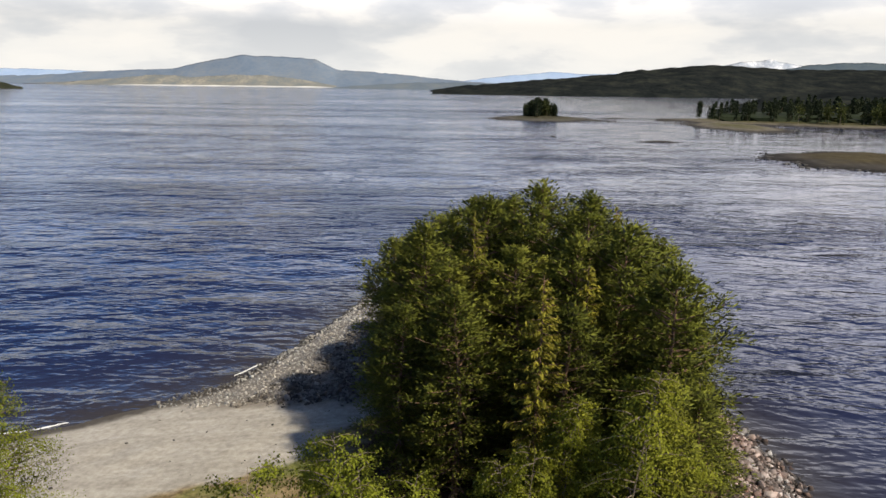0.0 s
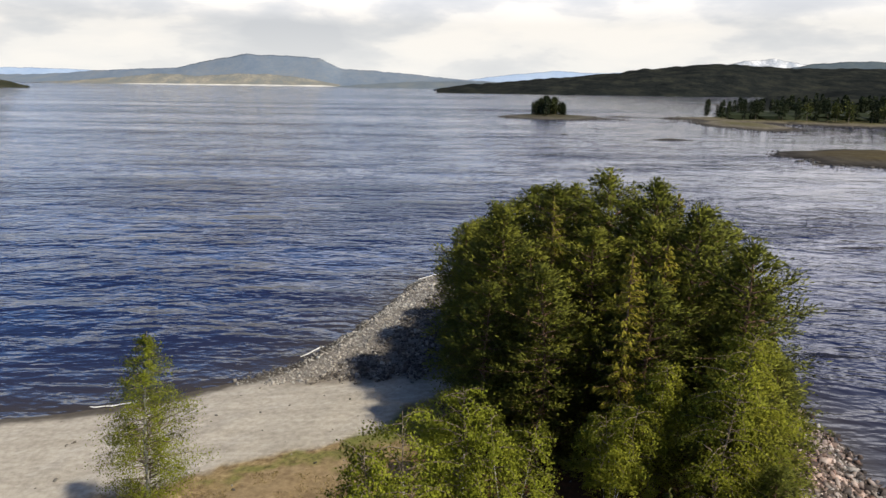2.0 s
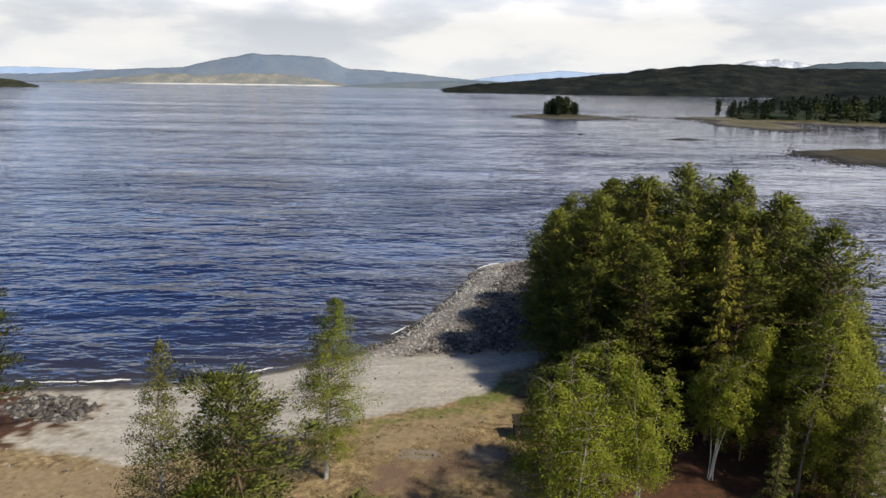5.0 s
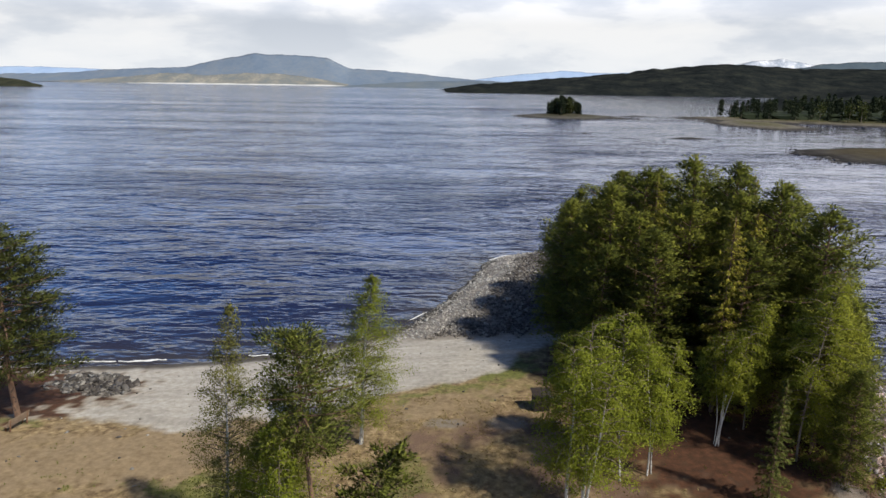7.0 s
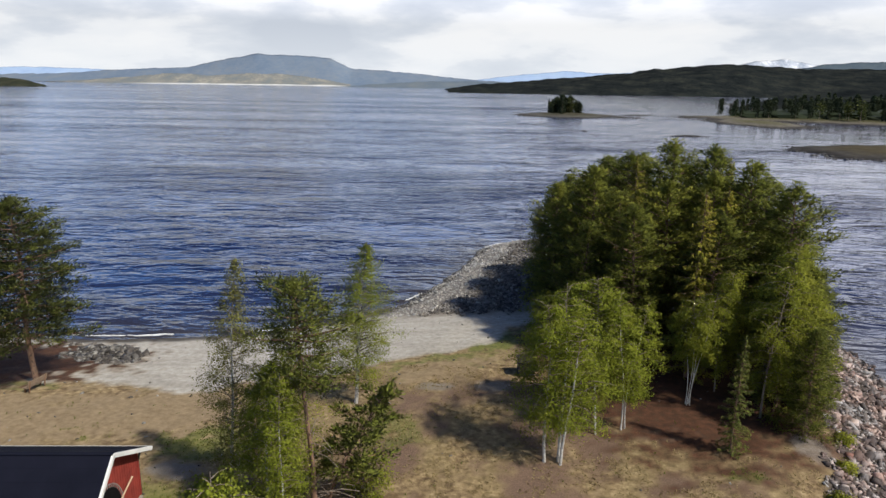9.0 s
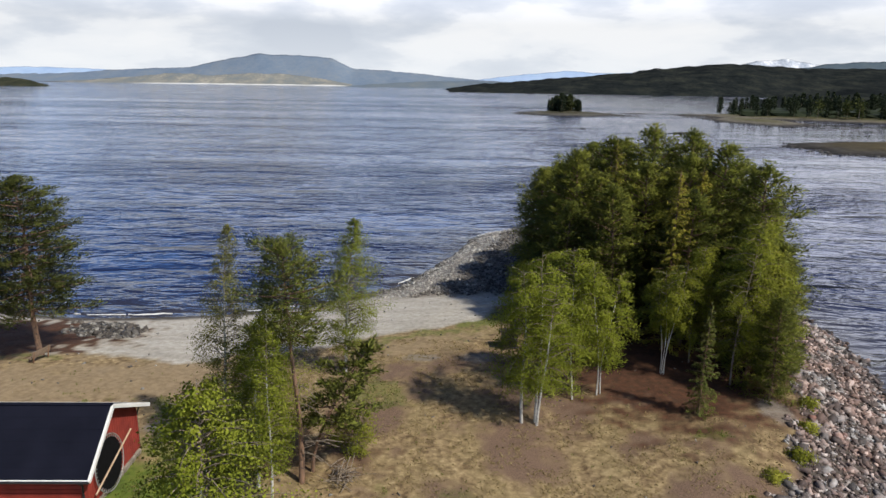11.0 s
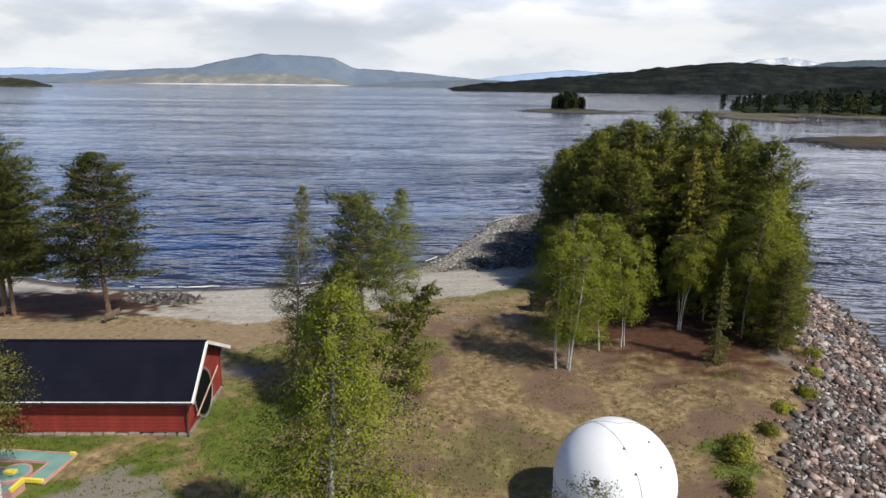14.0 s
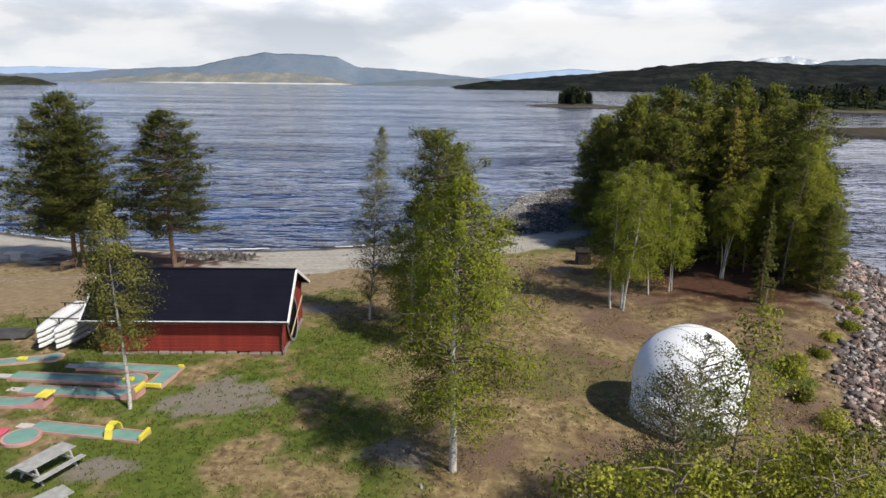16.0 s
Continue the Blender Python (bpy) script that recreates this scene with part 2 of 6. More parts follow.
def stone_material(name, stops, warm=(1.0, 1.0, 1.0)):
    m, nt, bs = material(name)
    g = nt.nodes.new("ShaderNodeNewGeometry")
    info = nt.nodes.new("ShaderNodeObjectInfo")
    r = math_node(nt, "FRACT", math_node(nt, "ADD", g.outputs["Random Per Island"], info.outputs["Random"]))
    col = ramp(nt, r, stops)
    tint = noise_tex(nt, g.outputs["Position"], 0.45, 4, 0.6)
    col = mixed(nt, 1.0, col, ramp(nt, tint, [(0.40, (0.90, 0.95, 1.0)), (0.60, warm)]), "MULTIPLY")
    n = noise_tex(nt, g.outputs["Position"], 6, 5, 0.65)
    col = mixed(nt, 0.55, col, ramp(nt, n, [(0.3, (0.30, 0.29, 0.28)), (0.7, (1, 1, 1))]), "MULTIPLY")
    sep = nt.nodes.new("ShaderNodeSeparateXYZ")
    link(nt, g.outputs["Position"], sep.inputs[0])
    damp = ramp(nt, sep.outputs[2], [(0.08, (0.26, 0.26, 0.27)), (0.26, (1, 1, 1))])
    link(nt, mixed(nt, 1.0, col, damp, "MULTIPLY"), bs.inputs["Base Color"])
    bs.inputs["Roughness"].default_value = 0.85
    bump(nt, bs, noise_tex(nt, g.outputs["Position"], 22, 4, 0.65), 0.3, 0.02)
    return m


RIPRAP = stone_material("blasted_rock", [(0.0, (0.050, 0.043, 0.041)), (0.28, (0.12, 0.100, 0.092)), (0.50, (0.195, 0.155, 0.138)), (0.66, (0.275, 0.242, 0.225)), (0.82, (0.40, 0.37, 0.35)), (0.93, (0.58, 0.55, 0.52)), (1.0, (0.19, 0.11, 0.088))], (1.12, 0.90, 0.83))
COBBLE = stone_material("shore_cobbles", [(0.0, (0.042, 0.036, 0.032)), (0.45, (0.095, 0.082, 0.072)), (0.78, (0.17, 0.152, 0.132)), (0.92, (0.27, 0.25, 0.22)), (1.0, (0.40, 0.38, 0.34))])
GRAVEL = stone_material("pale_shore_gravel", [(0.0, (0.20, 0.188, 0.168)), (0.4, (0.37, 0.345, 0.31)), (0.7, (0.48, 0.45, 0.405)), (1.0, (0.60, 0.57, 0.51))])

# ---- the lie of the land ----
H = 2.42
SHORE = np.array([(-1500, 420), (-400, 160), (-150, 66), (-110, 54), (-90, 49), (-77.5, 44.8), (-66, 41.5), (-57, 39.2), (-50, 38.8), (-44.6, 39.8), (-39.4, 40.8), (-33.5, 42.8), (-28.4, 46.6),
                  (-23.4, 50.4), (-20.4, 56.5), (-18.2, 63.6), (-16.5, 69), (-14.4, 78.6), (-12, 82), (-6, 85), (0, 83), (6, 76), (12, 65), (16.5, 55), (19.1, 47), (19.8, 43),
                  (19.9, 39.5), (18.8, 33), (17.5, 26.7), (15.4, 20.5), (12.4, 14.5), (9.0, 8.8), (6.6, 3.4), (5.4, -3), (5, -12), (8, -30), (30, -70), (200, -200), (1500, -600), (1500, -3000), (-1500, -3000)], float)


for _ in range(2):   # round the corners of the shore
    nxt = np.roll(SHORE, -1, axis=0)
    near = (np.abs(SHORE).max(1) < 160) & (np.abs(nxt).max(1) < 160)
    rounded = []
    for p, q, ok in zip(SHORE, nxt, near):
        rounded += [0.75 * p + 0.25 * q, 0.25 * p + 0.75 * q] if ok else [p]
    SHORE = np.array(rounded)


def shore_distance(x, y):
    """Metres from the waterline: plus on land, minus in the lake."""
    x, y = np.asarray(x, float), np.asarray(y, float)
    best = np.full(x.shape, 1e18)
    inside = np.zeros(x.shape, bool)
    for (ax, ay), (bx, by) in zip(SHORE, np.roll(SHORE, -1, axis=0)):
        dx, dy = bx - ax, by - ay
        k = np.clip(((x - ax) * dx + (y - ay) * dy) / (dx * dx + dy * dy), 0, 1)
        best = np.minimum(best, (x - ax - k * dx) ** 2 + (y - ay - k * dy) ** 2)
        cross = (ay > y) != (by > y)
        inside ^= cross & (x < (bx - ax) * (y - ay) / (by - ay + 1e-12) + ax)
    return np.where(inside, 1, -1) * np.sqrt(best)


def smooth(a, b, v):
    t = np.clip((v - a) / (b - a), 0, 1)
    return t * t * (3 - 2 * t)


def waves(x, y, scale, seed):
    """Cheap smooth noise between -1 and 1."""
    rng = np.random.RandomState(seed)
    total = np.zeros(np.shape(x))
    for i in range(7):
        a, ph, k = rng.uniform(0, 6.28), rng.uniform(0, 6.28), rng.uniform(0.6, 2.2) / scale
        total = total + np.sin((np.cos(a) * x + np.sin(a) * y) * k * 6.28 + ph + 1.5 * np.sin((np.sin(a) * x - np.cos(a) * y) * k * 3.1 + ph * 2))
    return total / 7 * 1.6


def land_z(x, y):
    x, y = np.asarray(x, float), np.asarray(y, float)
    d = shore_distance(x, y) + 0.35 * waves(x, y, 6, 5)
    steep = np.maximum(smooth(50, 62, y), smooth(-8, 2, x))
    slope = 0.135 + 0.22 * steep
    z = H * np.tanh(np.maximum(d, 0) * slope / H) * 1.02 + 0.05 * waves(x, y, 7, 8) * smooth(2, 9, d) + 0.02 * waves(x, y, 1.3, 2) * smooth(0, 3, d)
    rise = 0.22 * np.exp(-((x + 36) ** 2 / 120 + (y - 8) ** 2 / 40))
    crest = 0.45 * smooth(4, 8, d) * (1 - smooth(10, 14, d)) * smooth(-6, 4, x) * smooth(6, 20, y)
    under = np.maximum(-4.0, np.minimum(d, 0) * (0.12 + 0.2 * steep))
    return np.where(d > 0, z + rise + crest, under)


def at(x, y):
    return float(land_z(np.array([x]), np.array([y]))[0])


def steps(fine_from, fine_to, step, reach):
    c = list(np.arange(fine_from, fine_to + 1e-6, step))
    g, a, b = step, c[0], c[-1]
    left, right = [], []
    while a > -reach:
        g *= 1.35
        a -= g
        b += g
        left.append(a)
        right.append(b)
    return np.array(left[::-1] + c + right)


def sheet(name, xs, ys, height, attributes, mat):
    X, Y = np.meshgrid(xs, ys)
    V = np.stack([X.ravel(), Y.ravel(), height(X, Y).ravel()], 1)
    n, m = len(xs), len(ys)
    i = np.arange(n - 1)[None, :] + n * np.arange(m - 1)[:, None]
    F = np.stack([i, i + 1, i + n + 1, i + n], -1).reshape(-1, 4)
    me = mesh_np(name, V, F)
    for key, values in attributes(X, Y).items():
        at_ = me.attributes.new(key, "FLOAT", "POINT")
        at_.data.foreach_set("value", np.ascontiguousarray(values.ravel(), dtype=np.float32))
    me.materials.append(mat)
    me.polygons.foreach_set("use_smooth", np.ones(len(F), bool))
    return me


def mesh_np(name, V, F):
    me = bpy.data.meshes.new(name)
    k = F.shape[1]
    me.vertices.add(len(V))
    me.vertices.foreach_set("co", np.ascontiguousarray(V, dtype=np.float32).ravel())
    me.loops.add(F.size)
    me.loops.foreach_set("vertex_index", np.ascontiguousarray(F, dtype=np.int32).ravel())
    me.polygons.add(len(F))
    me.polygons.foreach_set("loop_start", np.arange(0, F.size, k, dtype=np.int32))
    me.update(calc_edges=True)
    me.validate()
    return me


def blob(x, y, cx, cy, rx, ry, turn=0.0, seed=1, rough=0.35):
    """1 inside an uneven patch, 0 outside."""
    c, s = math.cos(radians(turn)), math.sin(radians(turn))
    u, v = ((x - cx) * c + (y - cy) * s) / rx, (-(x - cx) * s + (y - cy) * c) / ry
    r = np.sqrt(u * u + v * v) + rough * waves(x, y, 3.0, seed) + 0.3 * rough * waves(x, y, 1.0, seed + 3)
    return 1 - smooth(0.75, 1.1, r)


def zones(x, y):
    d = shore_distance(x, y)
    w1, w2 = waves(x, y, 9, 11), waves(x, y, 2.6, 12)
    edge = np.interp(x, [-62, -52, -42, -34, -30, -21, -15, -12, -9, -5], [27, 27, 27, 26, 27.5, 32.5, 36, 39.5, 43.5, 46])
    off = y - edge + 0.9 * w1 + 0.5 * w2
    sand = smooth(-0.6, 0.9, off) * (1 - smooth(-8, -3, x)) * (1 - smooth(45.5, 48.5, y + 0.5 * w2) * smooth(-24, -20, x))
    under_pines = blob(x, y, -52.5, 31.5, 10.5, 6.0, 5, 21)
    sand = sand * (1 - under_pines)
    cobble = smooth(45, 48.5, y + 0.5 * w2 + 0.05 * (x + 15)) * smooth(-26, -21, x + 0.5 * w2) * (1 - smooth(4, 9, d - 8))
    cobble = np.maximum(cobble, smooth(-6, 2, x) * (1 - smooth(5.9, 7.3, d - 1.0 * waves(x, y, 3, 4) - 0.5 * waves(x, y, 9, 14))))
    cobble = np.maximum(cobble, blob(x, y, -46, 34.2, 4.6, 2.3, -18, 31) * 0.9)
    path = np.maximum.reduce([blob(x, y, -52, 18, 16, 6.5, 12, 41), blob(x, y, -36.5, 22.3, 8, 3.6, 6, 42), 0.8 * blob(x, y, -17, 31, 4.5, 2.0, 30, 43)])
    grass = np.maximum.reduce([smooth(-0.15, 0.5, w1 + 0.5 * w2 + 0.5) * (1 - smooth(-26, -21, x + 0.06 * (y - 6) * 3 + w1)) * (1 - smooth(10, 16, y + w1)),
                               0.55 * blob(x, y, -16.5, 32.5, 5.5, 2.0, 32, 69, 0.5), 0.75 * blob(x, y, -33, 22.5, 2.6, 1.2, 0, 51), 0.75 * blob(x, y, -39.8, 20.6, 3.4, 1.8, -20, 59, 0.6), 0.6 * blob(x, y, -30.5, 18.5, 3.0, 2.2, 0, 60, 0.6), 0.5 * blob(x, y, -47.5, 26.2, 3.0, 1.0, 0, 68, 0.6), 0.6 * blob(x, y, -37.5, 23.0, 3.5, 1.3, 0, 52), 0.45 * blob(x, y, -19.5, 21.0, 2.2, 2.6, 20, 53, 0.6), 0.9 * blob(x, y, -1.6, 7.6, 1.6, 2.2, 0, 54),
                               0.32 * blob(x, y, -13.5, 6, 4.5, 4.2, 0, 55, 0.6), 0.6 * blob(x, y, 1.2, 17.2, 1.2, 0.6, 0, 56), 0.7 * blob(x, y, -12.5, 38, 3.2, 2.2, 40, 57), 0.7 * blob(x, y, -3, -6, 4.5, 5.5, 0, 58)])
    grass = grass * (1 - path)
    pads = np.maximum.reduce([blob(x, y, -32.3, 1.0, 2.6, 2.1, 10, 61, 0.5), blob(x, y, -34.6, -5.8, 1.5, 0.9, 10, 62, 0.2), blob(x, y, -30.9, 15.2, 1.7, 1.0, 0, 63, 0.2), 0.7 * blob(x, y, 6.4, 20.6, 1.2, 1.5, 0, 64, 0.3), blob(x, y, -22.5, -3.2, 1.8, 1.2, 0, 65, 0.25),
                              0.8 * blob(x, y, -17.2, 27.8, 1.6, 0.8, 0, 66, 0.2), 0.8 * blob(x, y, -12.9, 28.0, 1.4, 1.0, 0, 67, 0.2)])
    litter = np.maximum.reduce([blob(x, y, 1.5, 35, 11.5, 19, 0, 71, 0.2), under_pines, 0.6 * blob(x, y, -22, 13.5, 3.2, 2.4, 0, 72, 0.8)])
    heath = smooth(-0.35, 0.5, w1 - 0.35 * w2 - 0.1) * smooth(-26, -18, x) * (1 - smooth(26, 32, y))
    wet = 1 - smooth(0.7, 2.0, d + 0.3 * w2)
    rip = smooth(-6, 2, x) * (1 - smooth(9, 12, d))
    return dict(rip=rip, sand=sand, cobble=cobble, grass=grass, path=path, pads=pads, litter=litter, heath=heath, wet=wet)


def ground_material():
    m, nt, bs = material("ground")

    def attr(name):
        n = nt.nodes.new("ShaderNodeAttribute")
        n.attribute_name = name
        return n.outputs["Fac"]

    pos = world_pos(nt)
    big, mid, fine = noise_tex(nt, pos, 0.35, 5, 0.6), noise_tex(nt, pos, 2.2, 6, 0.65), noise_tex(nt, pos, 14, 4, 0.65)
    dry = ramp(nt, mid, [(0.30, (0.062, 0.038, 0.020)), (0.43, (0.150, 0.104, 0.056)), (0.56, (0.262, 0.192, 0.102)), (0.72, (0.42, 0.33, 0.19))])
    dry = mixed(nt, math_node(nt, "MULTIPLY", ramp(nt, big, [(0.42, (0, 0, 0)), (0.6, (1, 1, 1))]), 0.4), dry, (0.22, 0.175, 0.085))

    def lay(col, mask, other, jitter=0.5):
        f = math_node(nt, "ADD", mask, math_node(nt, "MULTIPLY", math_node(nt, "SUBTRACT", fine, 0.5), jitter))
        f = math_node(nt, "ADD", f, math_node(nt, "MULTIPLY", math_node(nt, "SUBTRACT", mid, 0.5), jitter))
        f = math_node(nt, "MULTIPLY", f, math_node(nt, "MULTIPLY", mask, 4.0, True), True)
        return mixed(nt, f, col, other)

    grass = ramp(nt, mid, [(0.3, (0.036, 0.064, 0.008)), (0.5, (0.088, 0.126, 0.018)), (0.66, (0.125, 0.138, 0.028)), (0.8, (0.19, 0.165, 0.07))])
    heath = ramp(nt, fine, [(0.3, (0.070, 0.046, 0.032)), (0.7, (0.205, 0.135, 0.095))])
    # Needle litter, its colour also darkened to stand for shade under the trees.
    litter = ramp(nt, mid, [(0.3, (0.028, 0.014, 0.008)), (0.7, (0.098, 0.045, 0.025))])
    path = ramp(nt, mid, [(0.3, (0.175, 0.125, 0.072)), (0.7, (0.29, 0.222, 0.135))])
    sand = ramp(nt, mid, [(0.28, (0.29, 0.272, 0.238)), (0.5, (0.385, 0.362, 0.320)), (0.72, (0.48, 0.455, 0.405))])
    streak = noise_tex(nt, mapped(nt, pos, (0.10, 0.6, 1), (0, 0, radians(-22))), 1.3, 5, 0.6)
    sand = mixed(nt, 0.5, sand, ramp(nt, streak, [(0.35, (0.62, 0.60, 0.57)), (0.6, (1, 1, 1))]), "MULTIPLY")
    cob = ramp(nt, fine, [(0.3, (0.07, 0.063, 0.057)), (0.5, (0.16, 0.148, 0.135)), (0.7, (0.30, 0.28, 0.255))])
    # Ground colour between the bank's stones is darkened to stand for gap shade.
    cob = mixed(nt, attr("rip"), cob, ramp(nt, fine, [(0.3, (0.030, 0.026, 0.022)), (0.7, (0.11, 0.09, 0.078))]))
    pad = ramp(nt, fine, [(0.3, (0.135, 0.118, 0.098)), (0.7, (0.235, 0.208, 0.178))])
    col = lay(dry, attr("heath"), heath)
    col = lay(col, attr("grass"), grass, 0.9)
    col = lay(col, attr("path"), path)
    col = lay(col, attr("litter"), litter, 0.7)
    col = lay(col, attr("pads"), pad, 1.3)
    col = lay(col, attr("sand"), sand, 0.3)
    col = lay(col, attr("cobble"), cob, 0.3)
    wet = mixed(nt, math_node(nt, "MULTIPLY", attr("wet"), 1.0), (1, 1, 1), (0.20, 0.19, 0.185))
    link(nt, mixed(nt, 1.0, col, wet, "MULTIPLY"), bs.inputs["Base Color"])
    bs.inputs["Roughness"].default_value = 0.95
    bs.inputs["Specular IOR Level"].default_value = 0.2
    h = math_node(nt, "ADD", math_node(nt, "MULTIPLY", mid, 0.6), math_node(nt, "MULTIPLY", fine, 0.4))
    bump(nt, bs, h, 0.5, 0.10)
    return m


def water_material():
    m, nt, bs = material("lake_water")
    pos = world_pos(nt)
    n = nt.nodes.new("ShaderNodeAttribute")
    n.attribute_name = "shallow"
    col = mixed(nt, n.outputs["Fac"], (0.010, 0.017, 0.056), (0.050, 0.043, 0.032))
    link(nt, col, bs.inputs["Base Color"])
    bs.inputs["IOR"].default_value = 1.333
    bs.inputs["Roughness"].default_value = 0.045
    wave = noise_tex(nt, mapped(nt, pos, (0.42, 1.0, 1), (0, 0, radians(-9))), 0.42, 2, 0.5, 0.4)
    wave = math_node(nt, "MULTIPLY", math_node(nt, "POWER", wave, 2.2), 0.35)
    cross = noise_tex(nt, mapped(nt, pos, (0.50, 1.0, 1), (0, 0, radians(6)), (7, 3, 0)), 1.1, 3, 0.55, 0.3)
    chop = noise_tex(nt, mapped(nt, pos, (0.45, 1.0, 1), (0, 0, radians(-14)), (2, 9, 0)), 3.0, 3, 0.55, 0.2)
    # steep-fronted crests of several sizes
    for size, stretch, turn, tall in ((0.06, 0.42, -5, 0.50), (0.13, 0.42, -8, 0.42), (0.30, 0.44, -13, 0.24), (0.62, 0.48, -4, 0.11)):
        n = noise_tex(nt, mapped(nt, pos, (stretch, 1.0, 1), (0, 0, radians(turn)), (size * 90, 4, 0)), size, 3, 0.5, 0.35)
        crest = ramp(nt, n, [(0.49, (0, 0, 0)), (0.60, (1, 1, 1))])
        wave = math_node(nt, "ADD", wave, math_node(nt, "MULTIPLY", crest, tall))
    sep = nt.nodes.new("ShaderNodeSeparateXYZ")
    link(nt, pos, sep.inputs[0])
    lee = nt.nodes.new("ShaderNodeMapRange")
    for k, v in ((1, -40.0), (2, 150.0), (3, 1.0), (4, 0.34)):
        lee.inputs[k].default_value = v
    link(nt, sep.outputs[0], lee.inputs[0])
    gust = noise_tex(nt, mapped(nt, pos, (0.12, 1.0, 1), (0, 0, radians(-3))), 0.012, 5, 0.6)
    g = ramp(nt, gust, [(0.38, (0.30, 0.30, 0.30)), (0.52, (0.62, 0.62, 0.62)), (0.64, (1.5, 1.5, 1.5))])
    sets = noise_tex(nt, mapped(nt, pos, (0.55, 1.0, 1), (0, 0, radians(-6)), (3, 5, 0)), 0.060, 5, 0.66, 0.4)
    g = math_node(nt, "MULTIPLY", g, ramp(nt, sets, [(0.36, (0.60, 0.60, 0.60)), (0.52, (0.95, 0.95, 0.95)), (0.66, (1.6, 1.6, 1.6))]))
    h = math_node(nt, "ADD", math_node(nt, "MULTIPLY", wave, 0.80), math_node(nt, "ADD", math_node(nt, "MULTIPLY", cross, 0.12), math_node(nt, "MULTIPLY", chop, 0.025)))
    bump(nt, bs, math_node(nt, "MULTIPLY", math_node(nt, "MULTIPLY", h, g), lee.outputs[0]), 1.0, 1.0)
    return m


GROUND, WATER = ground_material(), water_material()
ground = new("ground", sheet("ground", steps(-84, 24, 0.42, 4600), steps(-12, 90, 0.42, 4600), land_z, zones, GROUND))
tagged(ground, "sandy, grassy and bare brown ground sloping to the lake shore", "ground", kind="structure")
lake = new("water", sheet("water", steps(-90, 30, 1.2, 4600), steps(10, 100, 1.2, 4600), lambda x, y: x * 0,
                          lambda x, y: dict(shallow=np.exp(np.minimum(shore_distance(x, y), 0) / 6.0) * 0.8), WATER))
tagged(lake, "wind-rippled dark blue lake water", "lake", kind="structure")


# ---- mesh helpers ----
def part(name, data, mat, parent=None, label=""):
    """Links a bmesh or mesh as one object under a thing."""
    if isinstance(data, bmesh.types.BMesh):
        me = bpy.data.meshes.new(name)
        data.to_mesh(me)
        data.free()
    else:
        me = data
    if mat and not me.materials:
        me.materials.append(mat)
    ob = new(name, me)
    ob.parent = parent
    if label:
        ob["label"] = label
    return ob


def thing(name, x, y, z=None, turn=0.0, label="", category="", group="", kind=""):
    ob = new(name)
    ob.empty_display_size = 0.3
    ob.matrix_basis = pose(x, y, at(x, y) if z is None else z, 0, 0, turn)
    return tagged(ob, label, category, group, kind)


def box(bm, cx, cy, cz, sx, sy, sz, m=None, bev=0.0):
    r = bmesh.ops.create_cube(bm, size=1.0, matrix=(m or Matrix()) @ Matrix.Translation((cx, cy, cz)) @ Matrix.Diagonal((sx, sy, sz, 1)))
    if bev:
        es = list({e for v in r["verts"] for e in v.link_edges})
        bmesh.ops.bevel(bm, geom=es, offset=bev, segments=1, affect="EDGES")
    return bm


def new_box(*a, **k):
    return box(bmesh.new(), *a, **k)


def tube_data(points, radii, sides):
    """Vertices and quads of a tapered tube along points."""
    P = np.asarray(points, float)
    V, F = [], []
    for i in range(len(P)):
        d = P[min(i + 1, len(P) - 1)] - P[max(i - 1, 0)]
        d = d / (np.linalg.norm(d) + 1e-9)
        a = np.cross(d, (0.3, 1, 0.1) if abs(d[1]) < 0.9 else (1, 0, 0))
        a /= np.linalg.norm(a)
        b = np.cross(d, a)
        for s in range(sides):
            w = 2 * math.pi * s / sides
            V.append(P[i] + radii[i] * (math.cos(w) * a + math.sin(w) * b))
        if i:
            for s in range(sides):
                F.append(((i - 1) * sides + s, (i - 1) * sides + (s + 1) % sides, i * sides + (s + 1) % sides, i * sides + s))
    return np.array(V), np.array(F)


def join_quads(pieces):
    V, F, n = [], [], 0
    for v, f in pieces:
        V.append(v)
        F.append(f + n)
        n += len(v)
    return np.concatenate(V), np.concatenate(F)


def rod(points, radius, sides=6):
    v, f = tube_data(points, [radius] * len(points), sides)
    return mesh_np("rod", v, f)


def leaves(centres, ways, length, width, rng, vary=0.35, puff=None):
    """Small lozenge leaves; with puff, also the rounded normal of each one's clump."""
    n = len(centres)
    ways = ways / (np.linalg.norm(ways, axis=1, keepdims=True) + 1e-9)
    side = np.cross(ways, rng.normal(size=(n, 3)))
    side /= np.linalg.norm(side, axis=1, keepdims=True) + 1e-9
    k = 1 + vary * rng.uniform(-1, 1, (n, 1))
    L, W = ways * length * k * 0.5, side * width * k * 0.5
    V = np.stack([centres - L, centres + W, centres + L, centres - W], 1).reshape(-1, 3)
    F = np.arange(4 * n).reshape(-1, 4)
    if puff is None:
        return V, F
    return V, F, puff / (np.linalg.norm(puff, axis=1, keepdims=True) + 1e-9)


def bend_trunk(height, rng, lean, wobble, n=9):
    z = np.linspace(0, 1, n)
    a = rng.uniform(0, 6.28)
    off = np.stack([np.cos(a + 2.3 * z) * wobble * np.sin(z * 5 + a), np.sin(a + 2.3 * z) * wobble * np.sin(z * 4.2), z * height], 1)
    off -= off[0]
    off[:, 0] += lean[0] * z ** 1.6
    off[:, 1] += lean[1] * z ** 1.6
    return off


def on_trunk(trunk, k):
    i = k * (len(trunk) - 1)
    j = min(int(i), len(trunk) - 2)
    return trunk[j] + (i - j) * (trunk[j + 1] - trunk[j])


